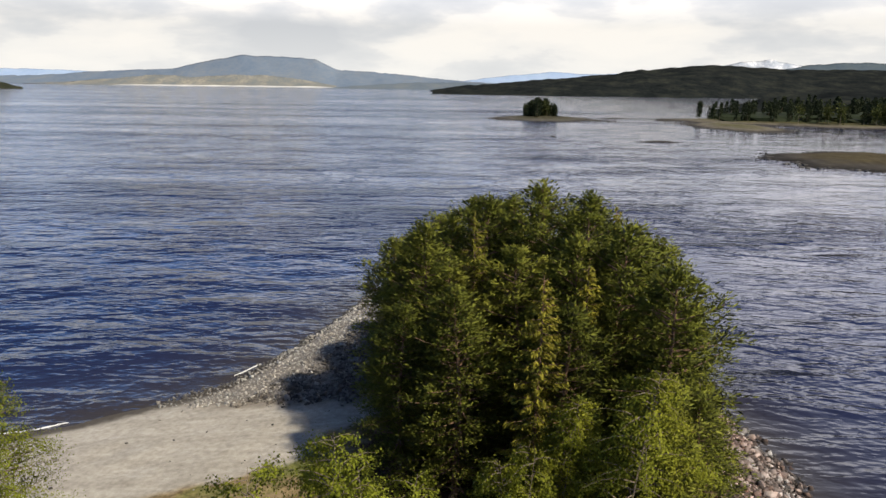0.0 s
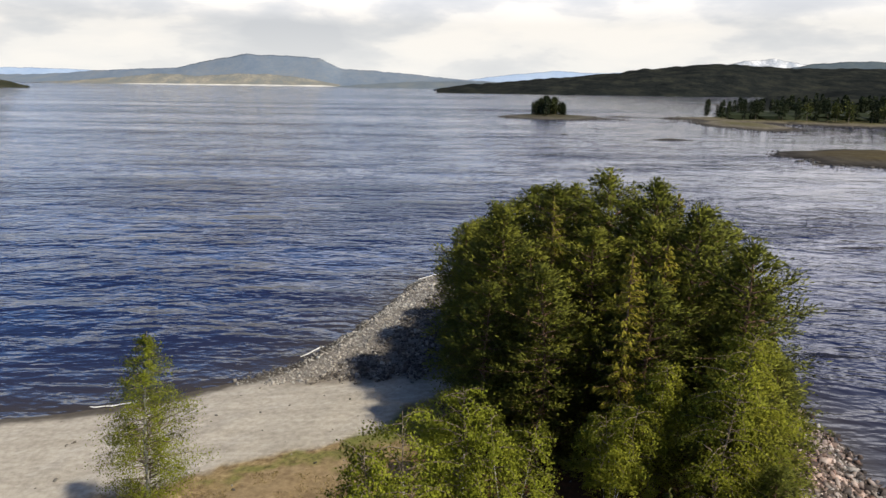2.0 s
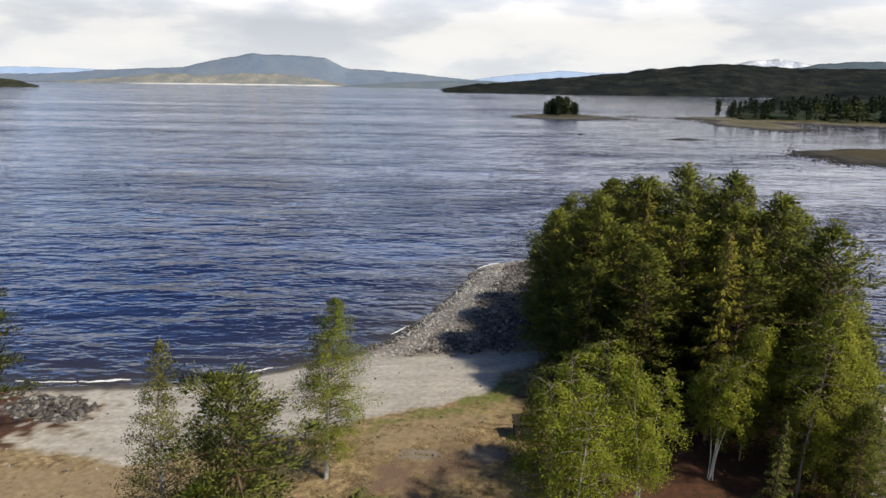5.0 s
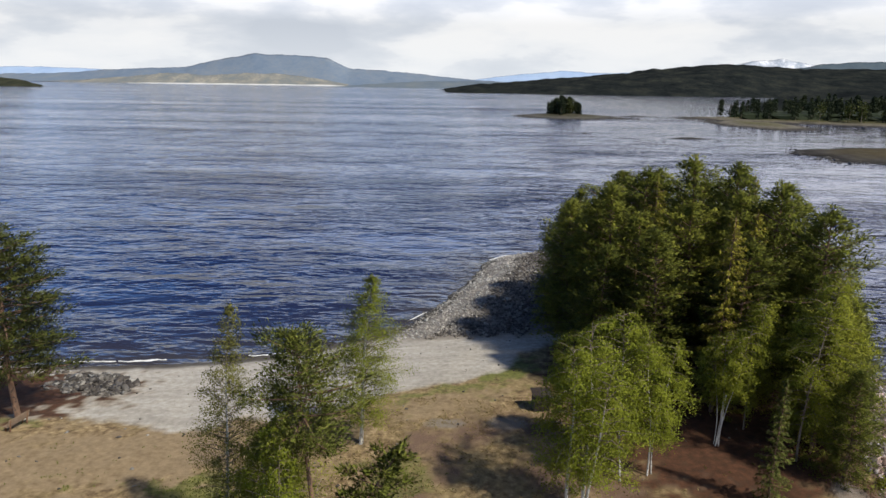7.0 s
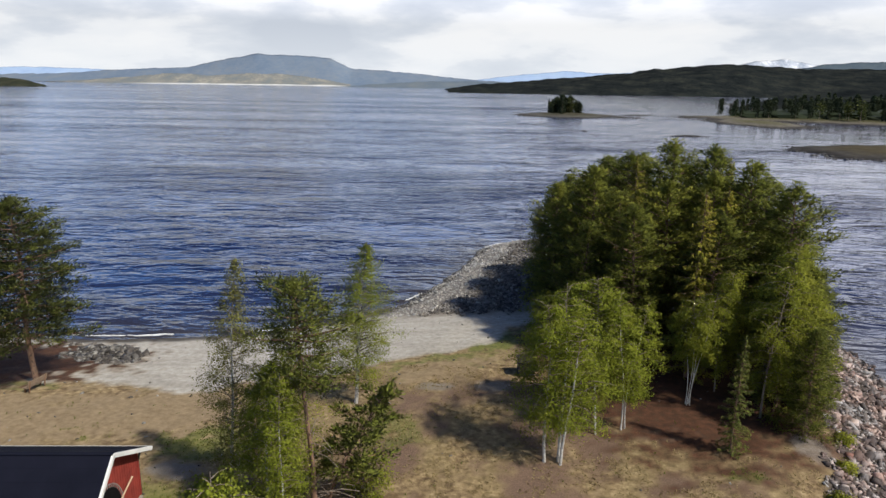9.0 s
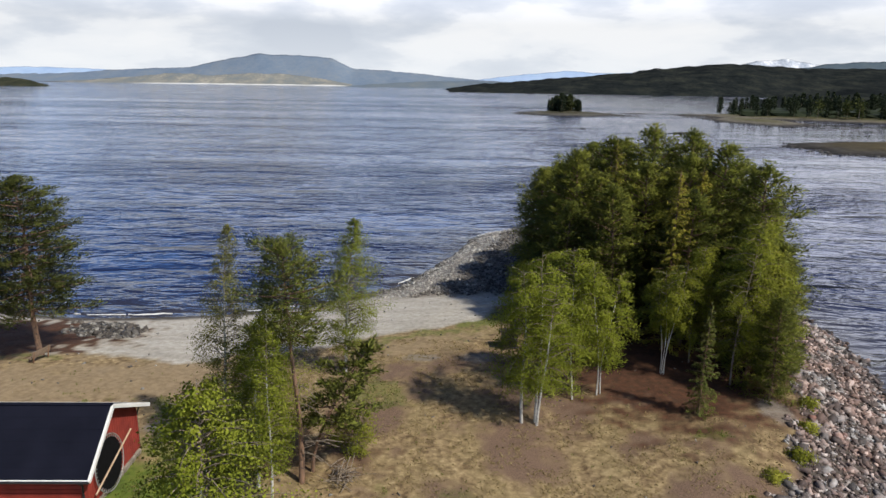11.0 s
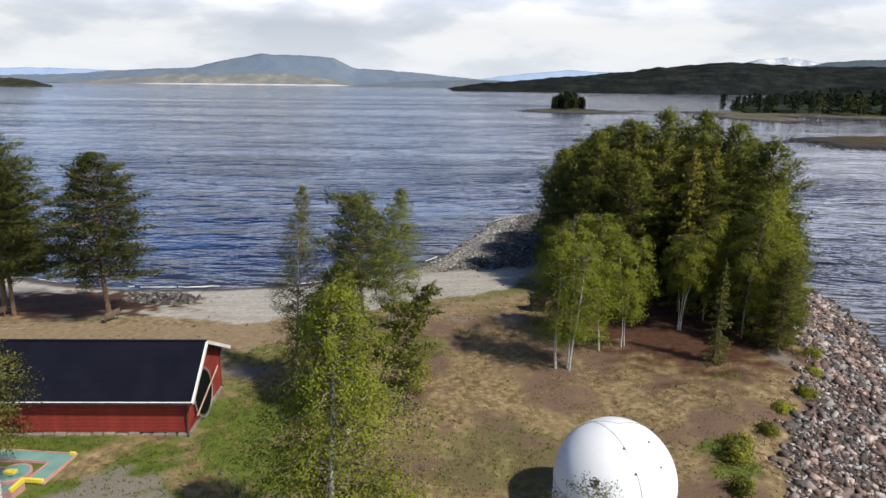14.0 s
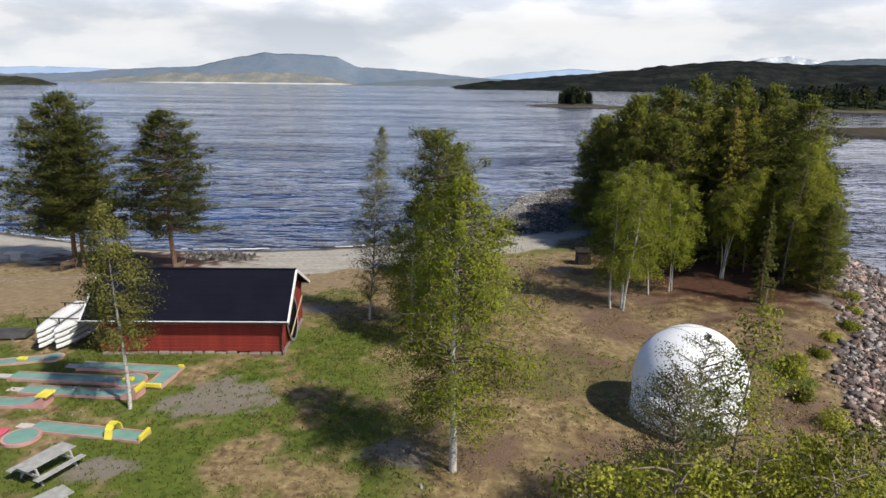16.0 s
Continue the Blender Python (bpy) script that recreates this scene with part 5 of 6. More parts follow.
# ---- observatory dome ----
def dome():
    t = thing("observatory_dome", -8.78, 2.1, 2.36, 0, "white fibreglass observatory dome on a round white wall", "dome")
    R, wall_h = 2.74, 1.52
    bm = bmesh.new()
    bmesh.ops.create_cone(bm, cap_ends=True, segments=64, radius1=R - 0.012, radius2=R - 0.012, depth=wall_h + 0.3, matrix=Matrix.Translation((0, 0, wall_h / 2 - 0.15)))
    for f in bm.faces:
        f.smooth = len(f.verts) == 4
    part("wall", bm, DOME_WHITE, t)
    bm = bmesh.new()
    bmesh.ops.create_uvsphere(bm, u_segments=64, v_segments=40, radius=R)
    bmesh.ops.delete(bm, geom=[v for v in bm.verts if v.co.z < -0.02], context="VERTS")
    for v in bm.verts:
        v.co.z = v.co.z * 1.02 + wall_h
    for f in bm.faces:
        f.smooth = True
    part("shell", bm, DOME_WHITE, t)
    me = ring_mesh(R - 0.005, 0.016, 64)
    o = part("base_ring", me, SEAM_GREY, t)
    o.location = (0, 0, wall_h)

    def arc(az, e0, e1, r, off):
        pts = []
        for i in range(25):
            e = radians(e0 + (e1 - e0) * i / 24)
            side = Vector((-math.sin(az), math.cos(az), 0)) * off
            c = Vector((math.cos(az) * math.cos(e), math.sin(az) * math.cos(e), math.sin(e)))
            p = c * math.sqrt(max(0.01, r * r - off * off)) + side
            pts.append((p.x, p.y, p.z * 1.02 + wall_h))
        return pts

    az = radians(-62)
    # shutter: two raised edges and a slightly proud panel
    for off in (-0.62, 0.62):
        part("shutter_edge", rod(arc(az, 10, 118, R - 0.004, off), 0.014), SEAM_GREY if off < 0 else DOME_WHITE, t)
    V = np.array([p for k in range(7) for p in arc(az, 10, 118, R + 0.006, -0.6 + 0.2 * k)])
    i = np.arange(24)[None, :] + 25 * np.arange(6)[:, None]
    F = np.stack([i, i + 1, i + 26, i + 25], -1).reshape(-1, 4)
    part("shutter", make_mesh("shutter", (V, F), DOME_WHITE, True), None, t)
    part("seam", rod(arc(radians(150), 0, 90, R + 0.004, 0), 0.014), SEAM_GREY, t)
    part("seam", rod(arc(radians(28), 0, 90, R + 0.004, 0), 0.014), SEAM_GREY, t)
    m = pose(0, 0, wall_h + 0.28, 0, 0, 12)
    part("drive_box", new_box(R + 0.08, 0, 0, 0.24, 0.34, 0.26, m, 0.03), SEAM_GREY, t, "grey metal drive box")
    for e, off in ((38, -0.66), (62, -0.66), (38, 0.66), (62, 0.66)):
        p = arc(az, e, e + 1, R + 0.02, off)[0]
        part("latch", new_box(*p, 0.10, 0.10, 0.07, bev=0.015), SEAM_GREY, t, "small grey metal latch")
    part("conduit", rod([(R + 0.03, 0.25, wall_h + 0.2), (R + 0.02, 0.1, 0.9), (R, 0.1, 0.0)], 0.025), SEAM_GREY, t)
    bm = bmesh.new()
    bmesh.ops.create_cone(bm, cap_ends=True, segments=64, radius1=R + 0.05, radius2=R + 0.04, depth=0.16, matrix=Matrix.Translation((0, 0, 0.02)))
    part("plinth", bm, PALE_CONCRETE, t, "pale concrete plinth")
    return t


dome()


# ---- minigolf ----
def strip(bm, pts, width, z0, z1):
    """A flat band with thickness along a polyline, mitred at the corners."""
    P = [Vector((p[0], p[1])) for p in pts]
    L, Rr = [], []
    for i, p in enumerate(P):
        d0 = (P[i] - P[i - 1]).normalized() if i else (P[1] - P[0]).normalized()
        d1 = (P[i + 1] - P[i]).normalized() if i < len(P) - 1 else d0
        n0, n1 = Vector((-d0.y, d0.x)), Vector((-d1.y, d1.x))
        n = (n0 + n1).normalized()
        k = width / 2 / max(0.3, n.dot(n0))
        L.append(p + n * k)
        Rr.append(p - n * k)
    z = lambda i, zz: zz if isinstance(zz, (int, float)) else zz[i]
    for i in range(len(P) - 1):
        v = []
        for zz in (z0, z1):
            v += [bm.verts.new((*L[i], z(i, zz))), bm.verts.new((*L[i + 1], z(i + 1, zz))), bm.verts.new((*Rr[i + 1], z(i + 1, zz))), bm.verts.new((*Rr[i], z(i, zz)))]
        for f in ((0, 1, 2, 3), (7, 6, 5, 4), (0, 4, 5, 1), (1, 5, 6, 2), (2, 6, 7, 3), (3, 7, 4, 0)):
            bm.faces.new([v[j] for j in f])
    bmesh.ops.recalc_face_normals(bm, faces=bm.faces[:])
    return bm


def offset_line(pts, off):
    P = [Vector((p[0], p[1])) for p in pts]
    out = []
    for i, p in enumerate(P):
        d0 = (P[i] - P[i - 1]).normalized() if i else (P[1] - P[0]).normalized()
        d1 = (P[i + 1] - P[i]).normalized() if i < len(P) - 1 else d0
        n0 = Vector((-d0.y, d0.x))
        n = (n0 + Vector((-d1.y, d1.x))).normalized()
        out.append(p + n * off / max(0.3, n.dot(n0)))
    return [tuple(o) for o in out]


def lane(x, y, pts, label, width=0.92, rise=None, disc=None):
    z = max(at(x + p[0] + k * 0.25, y + p[1] + k * 0.25) for p in pts for k in (-1, 0, 1)) - 0.07
    t = thing("minigolf_lane", x, y, z, 0, label, "minigolf lane", "minigolf lanes")
    top = [0.13 + r for r in rise] if rise else 0.13
    low = [v - 0.13 for v in top] if rise else 0.0
    part("bed", strip(bmesh.new(), pts, width, -0.12, low if rise else 0.10), PINK_PAINT, t, "faded pink side walls")
    felt = strip(bmesh.new(), pts, width - 0.16, [v - 0.05 for v in top] if rise else 0.10, top)
    part("felt", felt, TEAL_FELT, t, "worn teal playing surface")
    for s in (-1, 1):
        line = offset_line(pts, s * (width / 2 - 0.015))
        part("rail", strip(bmesh.new(), line, 0.05, -0.12, [v + 0.03 for v in top] if rise else 0.165), PINK_PAINT, t, "faded pink edge rail")
    if disc:
        cx, cy, r = disc
        bm = bmesh.new()
        bmesh.ops.create_cone(bm, cap_ends=True, segments=28, radius1=r, radius2=r, depth=0.30, matrix=Matrix.Translation((cx, cy, 0.035)))
        part("end_circle_wall", bm, PINK_PAINT, t)
        bm = bmesh.new()
        bmesh.ops.create_cone(bm, cap_ends=True, segments=28, radius1=r - 0.12, radius2=r - 0.12, depth=0.04, matrix=Matrix.Translation((cx, cy, 0.178)))
        part("end_circle_felt", bm, TEAL_FELT, t)
    first, nxt = Vector((*pts[0], 0)), Vector((*pts[1], 0))
    d = (first - nxt).normalized()
    ang = math.degrees(math.atan2(d.y, d.x))
    part("tee_mat", box(bmesh.new(), 0.42, 0, 0.04, 0.8, 0.42, 0.08, pose(*first, 0, 0, ang)), PALE_CONCRETE, t, "pale concrete tee")
    return t


def yellow(t, *a, turn=0.0, at_=(0, 0, 0), bev=0.02, name="obstacle"):
    part(name, box(bmesh.new(), *a, pose(*at_, 0, 0, turn), bev), YELLOW_PAINT, t, "yellow painted obstacle")


ln = lane(-38.6, 3.6, [(-2.7, 0.0), (2.65, -0.1), (2.55, -2.15)], "L-shaped teal minigolf lane with pink rails by the boathouse")
yellow(ln, 2.52, -2.15, 0.16, 0.95, 0.14, 0.22)
yellow(ln, 2.95, 0.25, 0.2, 0.3, 0.12, 0.16)
ln = lane(-41.0, 2.1, [(-3.2, 0.0), (3.0, -0.05)], "straight teal minigolf lane ending in a round green", disc=(3.45, -0.05, 0.82))
yellow(ln, 3.35, -0.1, 0.24, 0.55, 0.32, 0.18)
ln = lane(-39.4, 0.62, [(-3.2, 0.1), (1.2, 0.02), (2.4, 0.0), (3.15, -0.02)], "teal minigolf lane rising to a pink ramp at its end", rise=[0, 0, 0.12, 0.42])
yellow(ln, 3.12, 0.0, 0.56, 0.16, 0.92, 0.24)
ln = lane(-42.6, -0.75, [(-2.6, 0.05), (0.6, 0.0), (1.6, 0.05), (2.3, 0.1)], "teal minigolf lane with a high pink ramp", rise=[0, 0, 0.14, 0.46])
yellow(ln, 2.2, 0.1, 0.62, 0.6, 0.8, 0.10)
ln = lane(-36.9, -3.05, [(-2.7, 0.3), (2.9, -0.2)], "straight teal minigolf lane with a yellow arch")
arch = bmesh.new()
prev = None
for s, e in ((-0.48, 0.0), (-0.34, 0.36), (-0.16, 0.52), (0.16, 0.52), (0.34, 0.36), (0.48, 0.0)):
    cur = (s, e)
    if prev:
        dx, dz = cur[0] - prev[0], cur[1] - prev[1]
        box(arch, 0, 0, 0, 0.34, math.hypot(dx, dz) + 0.05, 0.07, pose(1.35, (prev[0] + cur[0]) / 2 - 0.06, (prev[1] + cur[1]) / 2 + 0.12, math.degrees(math.atan2(dz, dx)), 0, 0))
    prev = cur
part("arch", arch, YELLOW_PAINT, ln, "yellow painted arch")
yellow(ln, 2.88, -0.2, 0.26, 0.14, 0.85, 0.26)
ln = lane(-41.6, -3.75, [(-2.0, 0.1), (1.2, 0.0)], "short red minigolf lane ending in a round teal green", disc=(2.15, -0.05, 0.8))
part("red_deck", new_box(0.4, 0.05, 0.2, 1.7, 0.9, 0.1, bev=0.03), RED_PAINT, ln, "faded red deck")
ln = lane(-45.3, 4.1, [(-1.9, -0.75), (1.6, 0.55)], "teal minigolf lane at the edge of the grass", disc=(1.7, 0.55, 0.6))
yellow(ln, 0.2, 0.05, 0.22, 0.5, 0.3, 0.14)


# ---- picnic table ----
def picnic_table(x, y, turn, label):
    t = thing("picnic_table", x, y, None, turn, label, "picnic table", "picnic tables")
    L = 2.15
    for i in range(5):
        part("tabletop_plank", new_box(0, -0.34 + 0.17 * i, 0.74, L, 0.155, 0.045, bev=0.008), GREY_WOOD, t)
    for s in (-1, 1):
        for i in range(2):
            part("bench_plank", new_box(0, s * (0.72 + 0.16 * i), 0.44, L, 0.145, 0.045, bev=0.008), GREY_WOOD, t)
        x0 = s * (L / 2 - 0.32)
        part("cross_bar", new_box(x0, 0, 0.395, 0.06, 1.75, 0.10), GREY_WOOD, t)
        part("top_bar", new_box(x0, 0, 0.69, 0.06, 0.8, 0.08), GREY_WOOD, t)
        for e in (-1, 1):
            bm = bmesh.new()
            box(bm, 0, 0, 0, 0.06, 0.10, 0.86, pose(x0 + 0.06, e * 0.47, 0.34, e * 25, 0, 0))
            part("leg", bm, GREY_WOOD, t)
    return t


picnic_table(-36.55, -6.25, 71, "weathered grey wooden picnic table on the grass")
picnic_table(-34.8, -9.2, 60, "weathered grey wooden picnic table beside a gravel patch")


def bench(x, y, turn, label):
    t = thing("park_bench", x, y, None, turn, label, "bench", "benches by the lake")
    for i in range(3):
        part("seat_slat", new_box(0, -0.16 + 0.16 * i, 0.44, 1.7, 0.13, 0.04), BENCH_WOOD, t)
    for i in range(3):
        bm = bmesh.new()
        box(bm, 0, 0, 0, 1.7, 0.035, 0.12, pose(0, -0.28 - 0.04 * i, 0.58 + 0.16 * i, 12, 0, 0))
        part("back_slat", bm, BENCH_WOOD, t)
    for s in (-0.68, 0.68):
        part("leg", new_box(s, 0.16, 0.22, 0.07, 0.07, 0.44), BROWN_WOOD, t)
        bm = bmesh.new()
        box(bm, 0, 0, 0, 0.07, 0.07, 1.0, pose(s, -0.27, 0.48, 10, 0, 0))
        part("back_post", bm, BROWN_WOOD, t)
    return t


bench(-46.3, 25.5, 80, "weathered wooden bench with a slatted back under the pine")
bench(-56.2, 25.2, 72, "weathered wooden bench with a slatted back facing the lake")

# ---- small things on the bank ----
bx = thing("storage_box", -10.4, 30.4, None, 8, "dark brown wooden box with a sloping lid by the birches", "box")
part("body", new_box(0, 0, 0.6, 1.2, 0.9, 1.2, bev=0.02), DARK_WOOD, bx)
part("lid", box(bmesh.new(), 0, 0, 0, 1.4, 1.15, 0.07, pose(0, 0, 1.28, 10, 0, 0)), DARK_WOOD, bx)
for i in range(5):
    part("board", new_box(-0.48 + 0.24 * i, -0.462, 0.6, 0.21, 0.03, 1.14), DARK_WOOD, bx)
wt = thing("stone_table", -63.4, 28.4, None, 0, "small white concrete table on the sand", "table")
part("tabletop", new_box(0, 0, 0.7, 1.5, 1.0, 0.10, bev=0.03), PALE_CONCRETE, wt)
part("pedestal", new_box(0, 0, 0.33, 0.7, 0.5, 0.66, bev=0.03), PALE_CONCRETE, wt)
for k in range(7):
    kb = thing("edging_slab", -58.6 + 1.05 * k, 20.0 + 0.45 * k, None, 23, "pale concrete edging slab along the path", "slab", "edging slabs")
    part("slab", new_box(0, 0, 0.0, 0.98, 0.30, 0.16, bev=0.02), GRANITE, kb)

def twig_heap(x, y, seed):
    """A heap of dead branches on the ground."""
    rng = random.Random(seed)
    t = thing("branch_heap", x, y, None, 0, "heap of dead grey branches below the crooked pine", "branches")
    for i in range(46):
        a, ln = rng.uniform(0, 6.28), rng.uniform(0.6, 1.6)
        cx, cy, cz = rng.gauss(0, 0.5), rng.gauss(0, 0.4), abs(rng.gauss(0.1, 0.25))
        up = rng.uniform(-0.1, 0.4)
        d = Vector((math.cos(a), math.sin(a), up)) * ln / 2
        mid = Vector((cx, cy, cz + 0.08 + abs(d.z)))
        part("branch", rod([tuple(mid - d), tuple(mid + Vector((0, 0, 0.08))), tuple(mid + d)], rng.uniform(0.012, 0.03), 4), TWIG_BARK, t)


twig_heap(-19.6, 10.9, 4)

# ---- foam along the beach ----
def foam_strip(x0, x1, out, width, seed, fill=0.5):
    """A ragged line of surf just off the waterline between two places."""
    rng = np.random.RandomState(seed)
    n = max(40, int((x1 - x0) / 0.07))
    x = np.linspace(x0, x1, n)
    rows = SHORE[(SHORE[:, 0] > -90) & (SHORE[:, 0] < -9) & (SHORE[:, 1] > 30) & (SHORE[:, 1] < 84)]
    rows = rows[np.argsort(rows[:, 0])]
    y = np.interp(x, rows[:, 0], rows[:, 1]) + out
    y = np.convolve(np.pad(y, 20, mode="edge"), np.ones(41) / 41, mode="valid")
    V, F = [], []
    for i in range(n):
        gate = min(1.0, max(0.0, fill + 1.2 * noise.noise((x[i] * 0.30, 1.0, seed)) + 0.35 * noise.noise((x[i] * 1.4, 5.0, seed))))
        w = 1.35 * width * gate * math.sin(math.pi * (i + 0.5) / n)
        o = 0.55 * noise.noise((x[i] * 0.22, 2.0, seed + 4)) + 0.16 * noise.noise((x[i] * 1.3, 3.0, seed + 9)) + 0.06 * noise.noise((x[i] * 5.0, 3.0, seed + 9))
        for k, z in ((-1, 0.0), (-0.2, 0.07), (1, 0.012)):
            V.append((x[i], y[i] + o + k * w * 0.5 * rng.uniform(0.8, 1.2), (z if w > 0.04 else -0.08) + 0.01))
    for i in range(n - 1):
        for k in range(2):
            a = 3 * i + k
            F.append((a, a + 1, a + 4, a + 3))
    me = bpy.data.meshes.new("foam")
    me.from_pydata(V, [], F)
    me.materials.append(FOAM)
    return tagged(new("foam", me), "thin broken white surf line on the water by the shore", "surf", "surf lines", "stuff")


foam_strip(-54, -40, 0.9, 0.50, 1, 0.16)
foam_strip(-36.5, -31.5, 0.7, 0.55, 2, 0.35)
foam_strip(-22.6, -20.9, 1.0, 0.36, 4, 0.5)
foam_strip(-14.2, -10.6, 0.7, 0.42, 5, 0.5)
foam_strip(-78, -60, 0.4, 0.42, 6, 0.25)


# ---- grass tufts ----
def grass_tufts():
    rng = np.random.RandomState(9)
    x, y = rng.uniform(-52, 6, 60000), rng.uniform(-9, 24, 60000)
    z = zones(x, y)
    keep = rng.uniform(0, 1, len(x)) < (z["grass"] * (1 - 0.7 * z["pads"]) * (1 - z["cobble"]) * 0.75 + 0.008)
    for cx, cy, rx, ry in ((-38.6, 3.2, 3.1, 0.6), (-40.6, 2.1, 4.2, 0.6), (-39.4, 0.6, 3.6, 0.6), (-42.6, -0.7, 3.0, 0.6), (-36.9, -3.0, 3.3, 0.75), (-36.0, 2.5, 0.8, 1.6), (-36.2, 8.6, 5.9, 3.0), (-41.3, -3.7, 3.2, 1.0), (-8.85, 2.1, 3.0, 3.0), (-45.3, 4.2, 2.2, 1.0), (-45.5, 9.8, 2.0, 2.4)):
        keep &= ~((np.abs(x - cx) < rx) & (np.abs(y - cy) < ry))
    x, y = x[keep], y[keep]
    n = len(x)
    c = np.stack([x, y, land_z(x, y) + 0.05], 1)
    C = np.repeat(c, 3, 0) + rng.normal(size=(3 * n, 3)) * np.array([0.07, 0.07, 0.01])
    D = rng.normal(size=(3 * n, 3)) * np.array([0.5, 0.5, 0.1]) + np.array([0.15, 0, 1.0])
    me = make_mesh("grass", leaves(C, D, 0.14, 0.045, rng), GRASS_LEAF)
    tagged(new("grass", me), "short green and straw-coloured grass tufts", "grass", kind="stuff")


grass_tufts()


def straw_tufts():
    rng = np.random.RandomState(19)
    x, y = rng.uniform(-30, 7, 34000), rng.uniform(-9, 32, 34000)
    z = zones(x, y)
    keep = (rng.uniform(0, 1, len(x)) < 0.75 * smooth(-0.4, 0.5, waves(x, y, 5, 33) + 0.1)) & (z["cobble"] < 0.2) & (z["sand"] < 0.3) & (z["litter"] < 0.4) & (np.hypot(x + 8.85, y - 2.1) > 3.1) & (shore_distance(x, y) > 7)
    x, y = x[keep], y[keep]
    n = len(x)
    c = np.repeat(np.stack([x, y, land_z(x, y) + 0.035], 1), 3, 0) + rng.normal(size=(3 * n, 3)) * np.array([0.10, 0.10, 0.01])
    d = rng.normal(size=(3 * n, 3)) * np.array([1, 1, 0.2]) + np.array([-0.2, 0.2, 0.45])
    tagged(new("dry_grass", make_mesh("dry_grass", leaves(c, d, 0.16, 0.045, rng), STRAW)), "flattened straw-coloured dry grass", "grass", kind="stuff")


straw_tufts()


# ---- stones, last ----
BLOCKS = []
for s in range(12):
    rng = np.random.RandomState(300 + s)
    V = np.array([(a, b, c) for a in (-1, 1) for b in (-1, 1) for c in (-1, 1)], float) * 0.62
    V += rng.uniform(-0.40, 0.40, V.shape)
    V *= np.array([1.35, rng.uniform(0.6, 1.0), rng.uniform(0.45, 0.85)])
    F = np.array([(0, 1, 3, 2), (4, 6, 7, 5), (0, 4, 5, 1), (2, 3, 7, 6), (0, 2, 6, 4), (1, 5, 7, 3)])
    BLOCKS.append((V, F))


def turn_matrix(rng):
    a, b, c = rng.uniform(0, 6.28), rng.uniform(-0.7, 0.7), rng.uniform(-0.7, 0.7)
    return np.array(Euler((b, c, a)).to_matrix())


def stone_field(name, label, mat, spots, sizes, seed, singles=0):
    """Stones lying over the bank: the first ones as parts, the rest joined."""
    rng = np.random.RandomState(seed)
    t = thing(name, spots[0][0], spots[0][1], 0, 0, label, "stones", kind="structure")
    origin = np.array([spots[0][0], spots[0][1], 0])
    zs = land_z(spots[:, 0], spots[:, 1])
    pool = []
    for v, f in BLOCKS:
        me = mesh_np("stone", v, f)
        me.materials.append(mat)
        pool.append(me)
    lot = []
    for i, ((x, y), z, s) in enumerate(zip(spots, zs, sizes)):
        k = rng.randint(len(BLOCKS))
        R = turn_matrix(rng)
        if i < singles:
            ob = part("stone", pool[k], None, t)
            ob.matrix_basis = Matrix.LocRotScale(Vector((x, y, z + 0.15 * s)) - Vector(origin), Matrix(R).to_euler(), (s, s, s))
        else:
            v, f = BLOCKS[k]
            lot.append((v @ R.T * s + np.array([x, y, z + 0.15 * s]) - origin, f))
    v, f = join_quads(lot)
    tagged(part("stones", make_mesh("stones", (v, f), mat), None, t), kind="stuff")


def scatter(n, seed, x0, x1, y0, y1, keep):
    rng = np.random.RandomState(seed)
    x, y = rng.uniform(x0, x1, n), rng.uniform(y0, y1, n)
    d = shore_distance(x, y)
    k = keep(x, y, d, rng)
    return np.stack([x[k], y[k]], 1)


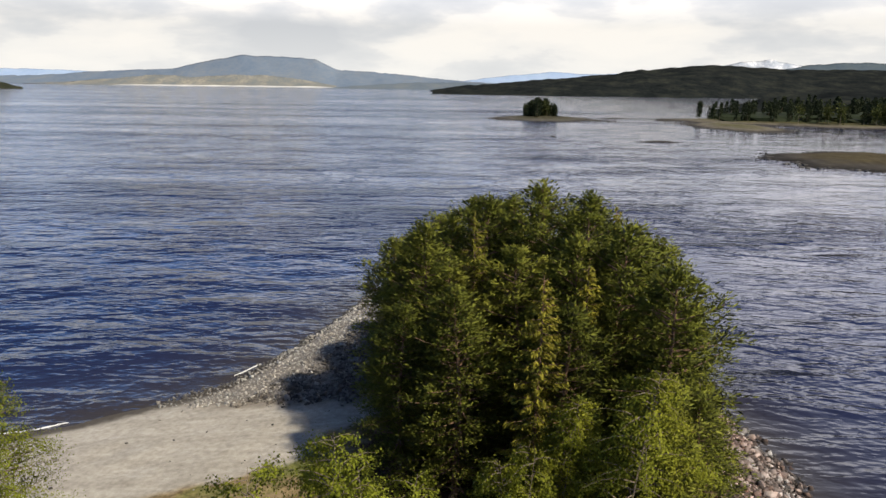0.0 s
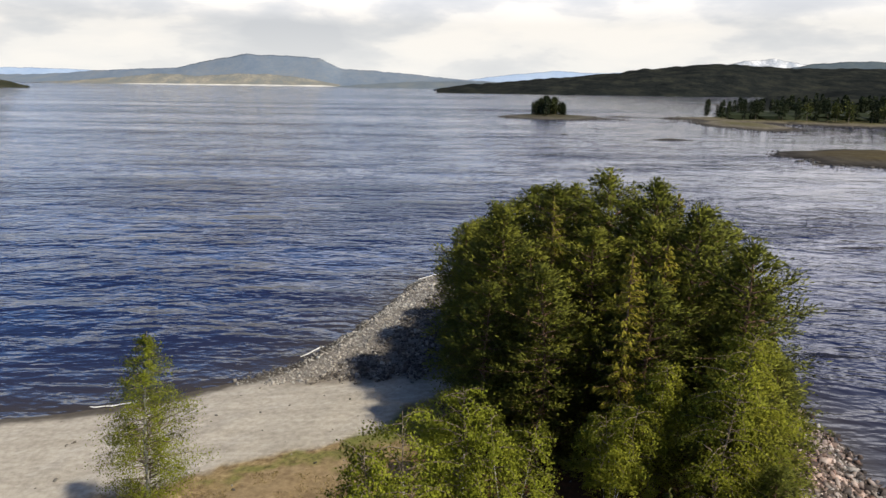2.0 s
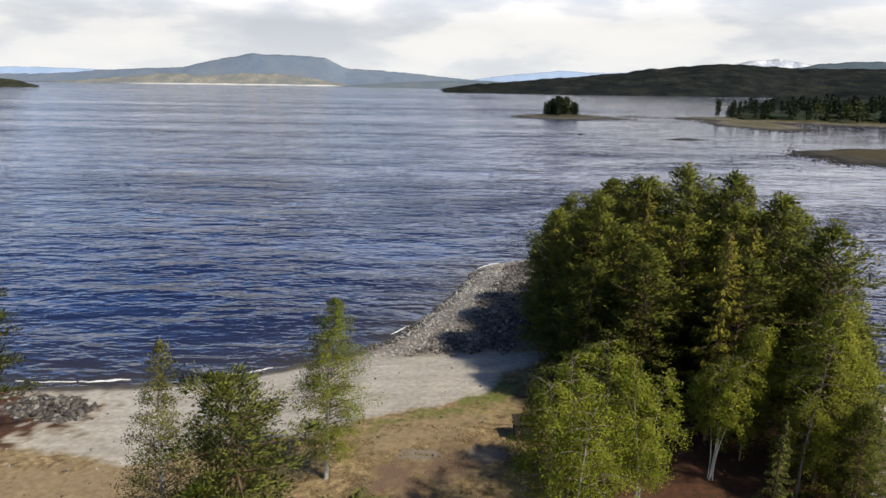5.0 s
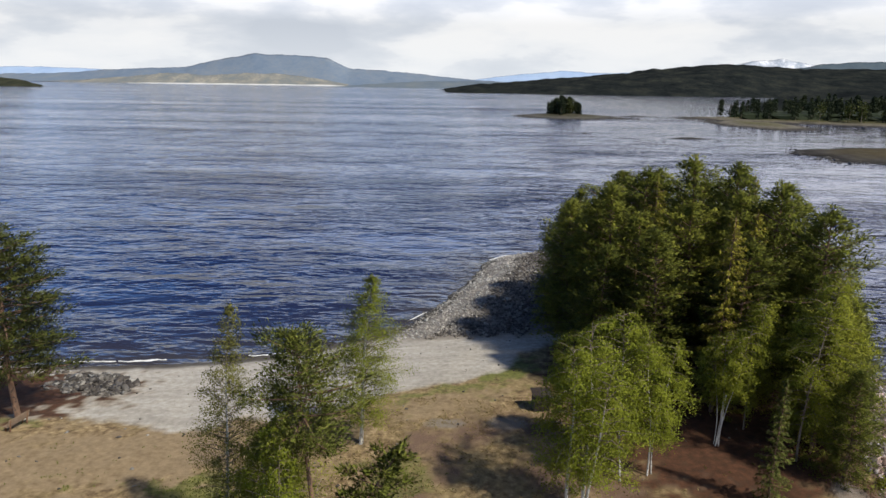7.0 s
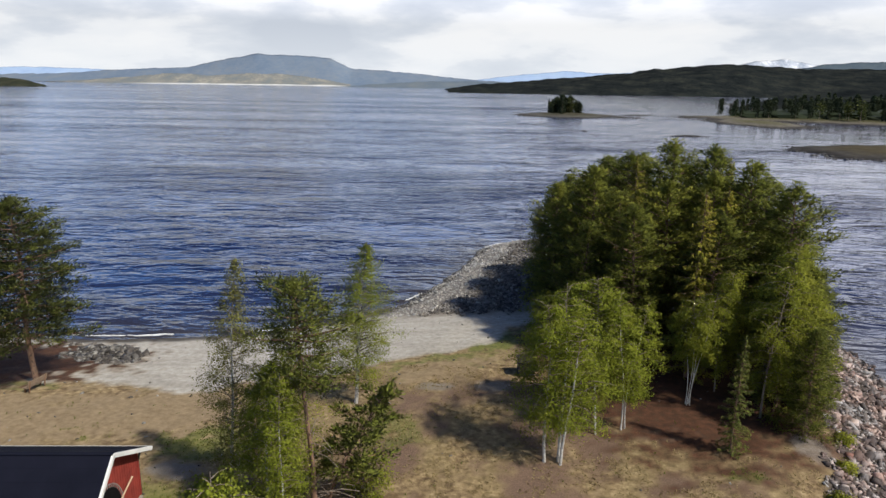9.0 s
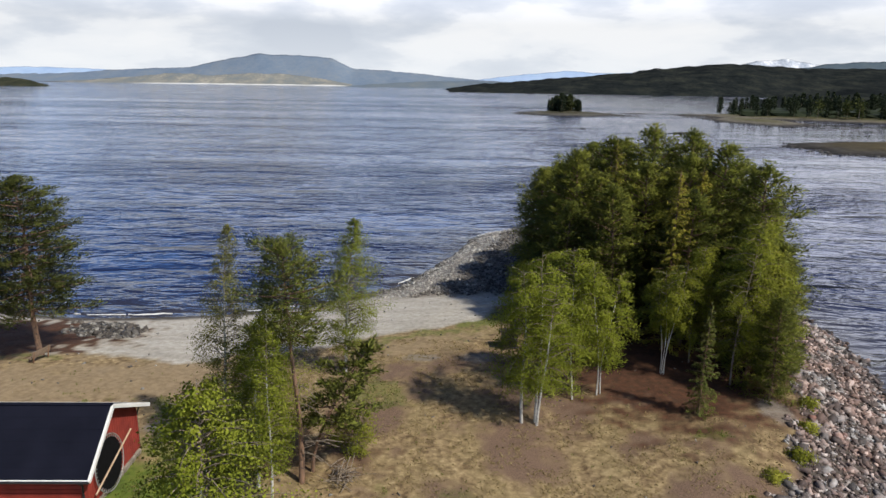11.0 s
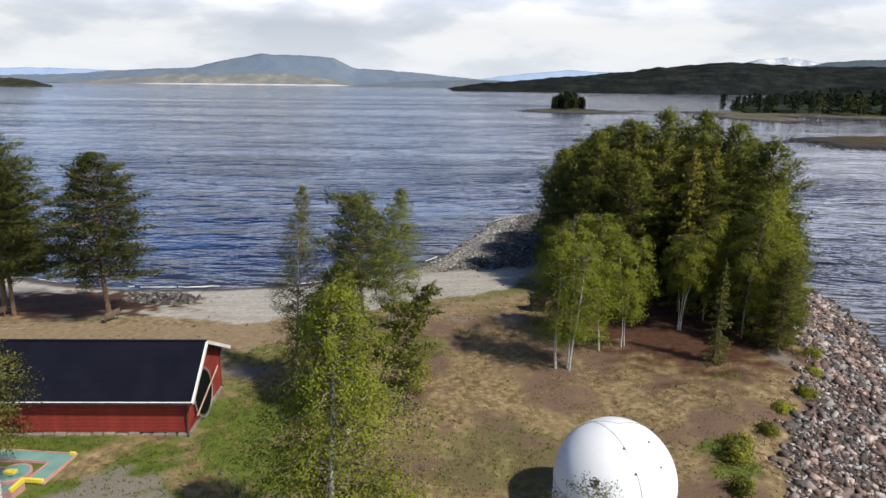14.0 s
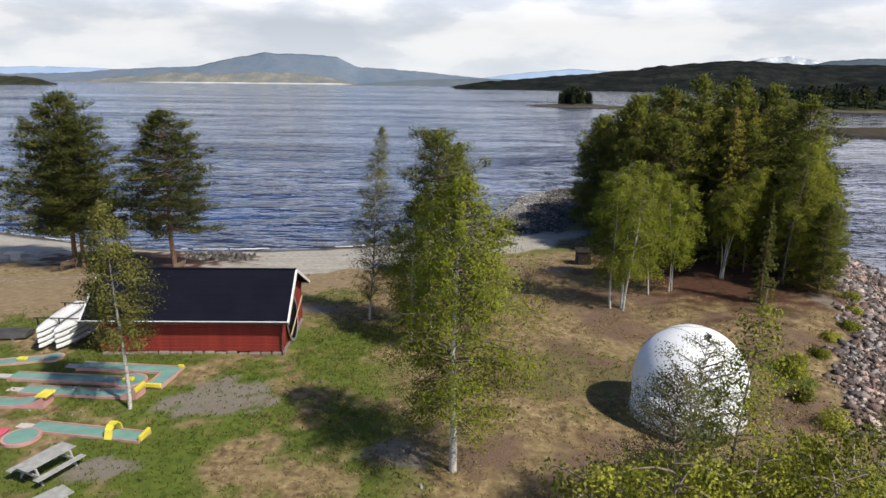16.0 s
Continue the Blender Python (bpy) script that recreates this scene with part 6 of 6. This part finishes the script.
spots = scatter(92000, 1, -8, 24, -34, 62, lambda x, y, d, r: (d > -0.9) & (d < 6.7 + 1.0 * waves(x, y, 3, 4) + 0.5 * waves(x, y, 9, 14)) & ((x > 0) | (y < 20)) & (r.uniform(0, 1, len(x)) < np.where(y < -8, 0.30, 0.95)))
order = np.argsort(np.hypot(spots[:, 0] + 2, spots[:, 1] - 2))
spots = spots[order]
rs = np.random.RandomState(8)
stone_field("stone_bank", "bank of loose grey and reddish blasted rock", RIPRAP, spots, np.clip(rs.lognormal(-2.22, 0.55, len(spots)), 0.05, 0.40), 4, 300)
cob = scatter(84000, 2, -27, 4, 44, 90, lambda x, y, d, r: (d > -1.2) & (d < 13) & ((y + 0.05 * (x + 15) > 46.6 + 0.8 * waves(x, y, 3, 4))) & (r.uniform(0, 1, len(x)) < 0.34))
cob = cob[np.argsort(cob[:, 1])]
inner = smooth(4.2, 6.4, shore_distance(cob[:, 0], cob[:, 1]) + 0.7 * waves(cob[:, 0], cob[:, 1], 4, 6)) > rs.uniform(0, 1, len(cob))
rim, core = cob[~inner], cob[inner]
stone_field("cobble_spit", "rim of pale shore gravel round the spit in the lake", GRAVEL, rim, np.clip(rs.lognormal(-2.62, 0.45, len(rim)), 0.04, 0.26), 5, 100)
stone_field("cobble_spit", "heap of dark grey shore cobbles on the spit", COBBLE, core, np.clip(rs.lognormal(-2.22, 0.45, len(core)), 0.06, 0.40), 9, 150)
left = scatter(11000, 3, -58, -38.5, 30.5, 41, lambda x, y, d, r: (d > -1.0) & ((blob(x, y, -46, 34.2, 4.6, 2.3, -18, 31) > 0.4)) & (r.uniform(0, 1, len(x)) < 0.42))
stone_field("shore_rocks", "heap of grey rocks at the end of the beach", COBBLE, left, np.clip(rs.lognormal(-1.85, 0.45, len(left)), 0.07, 0.42), 6, 100)
few = scatter(5000, 4, -48, 4, -8, 46, lambda x, y, d, r: (d > 1.5) & (r.uniform(0, 1, len(x)) < 0.07))
stone_field("scattered_stones", "small pale stones scattered over the ground", COBBLE, few, np.clip(rs.lognormal(-2.7, 0.4, len(few)), 0.04, 0.16), 7, 0)
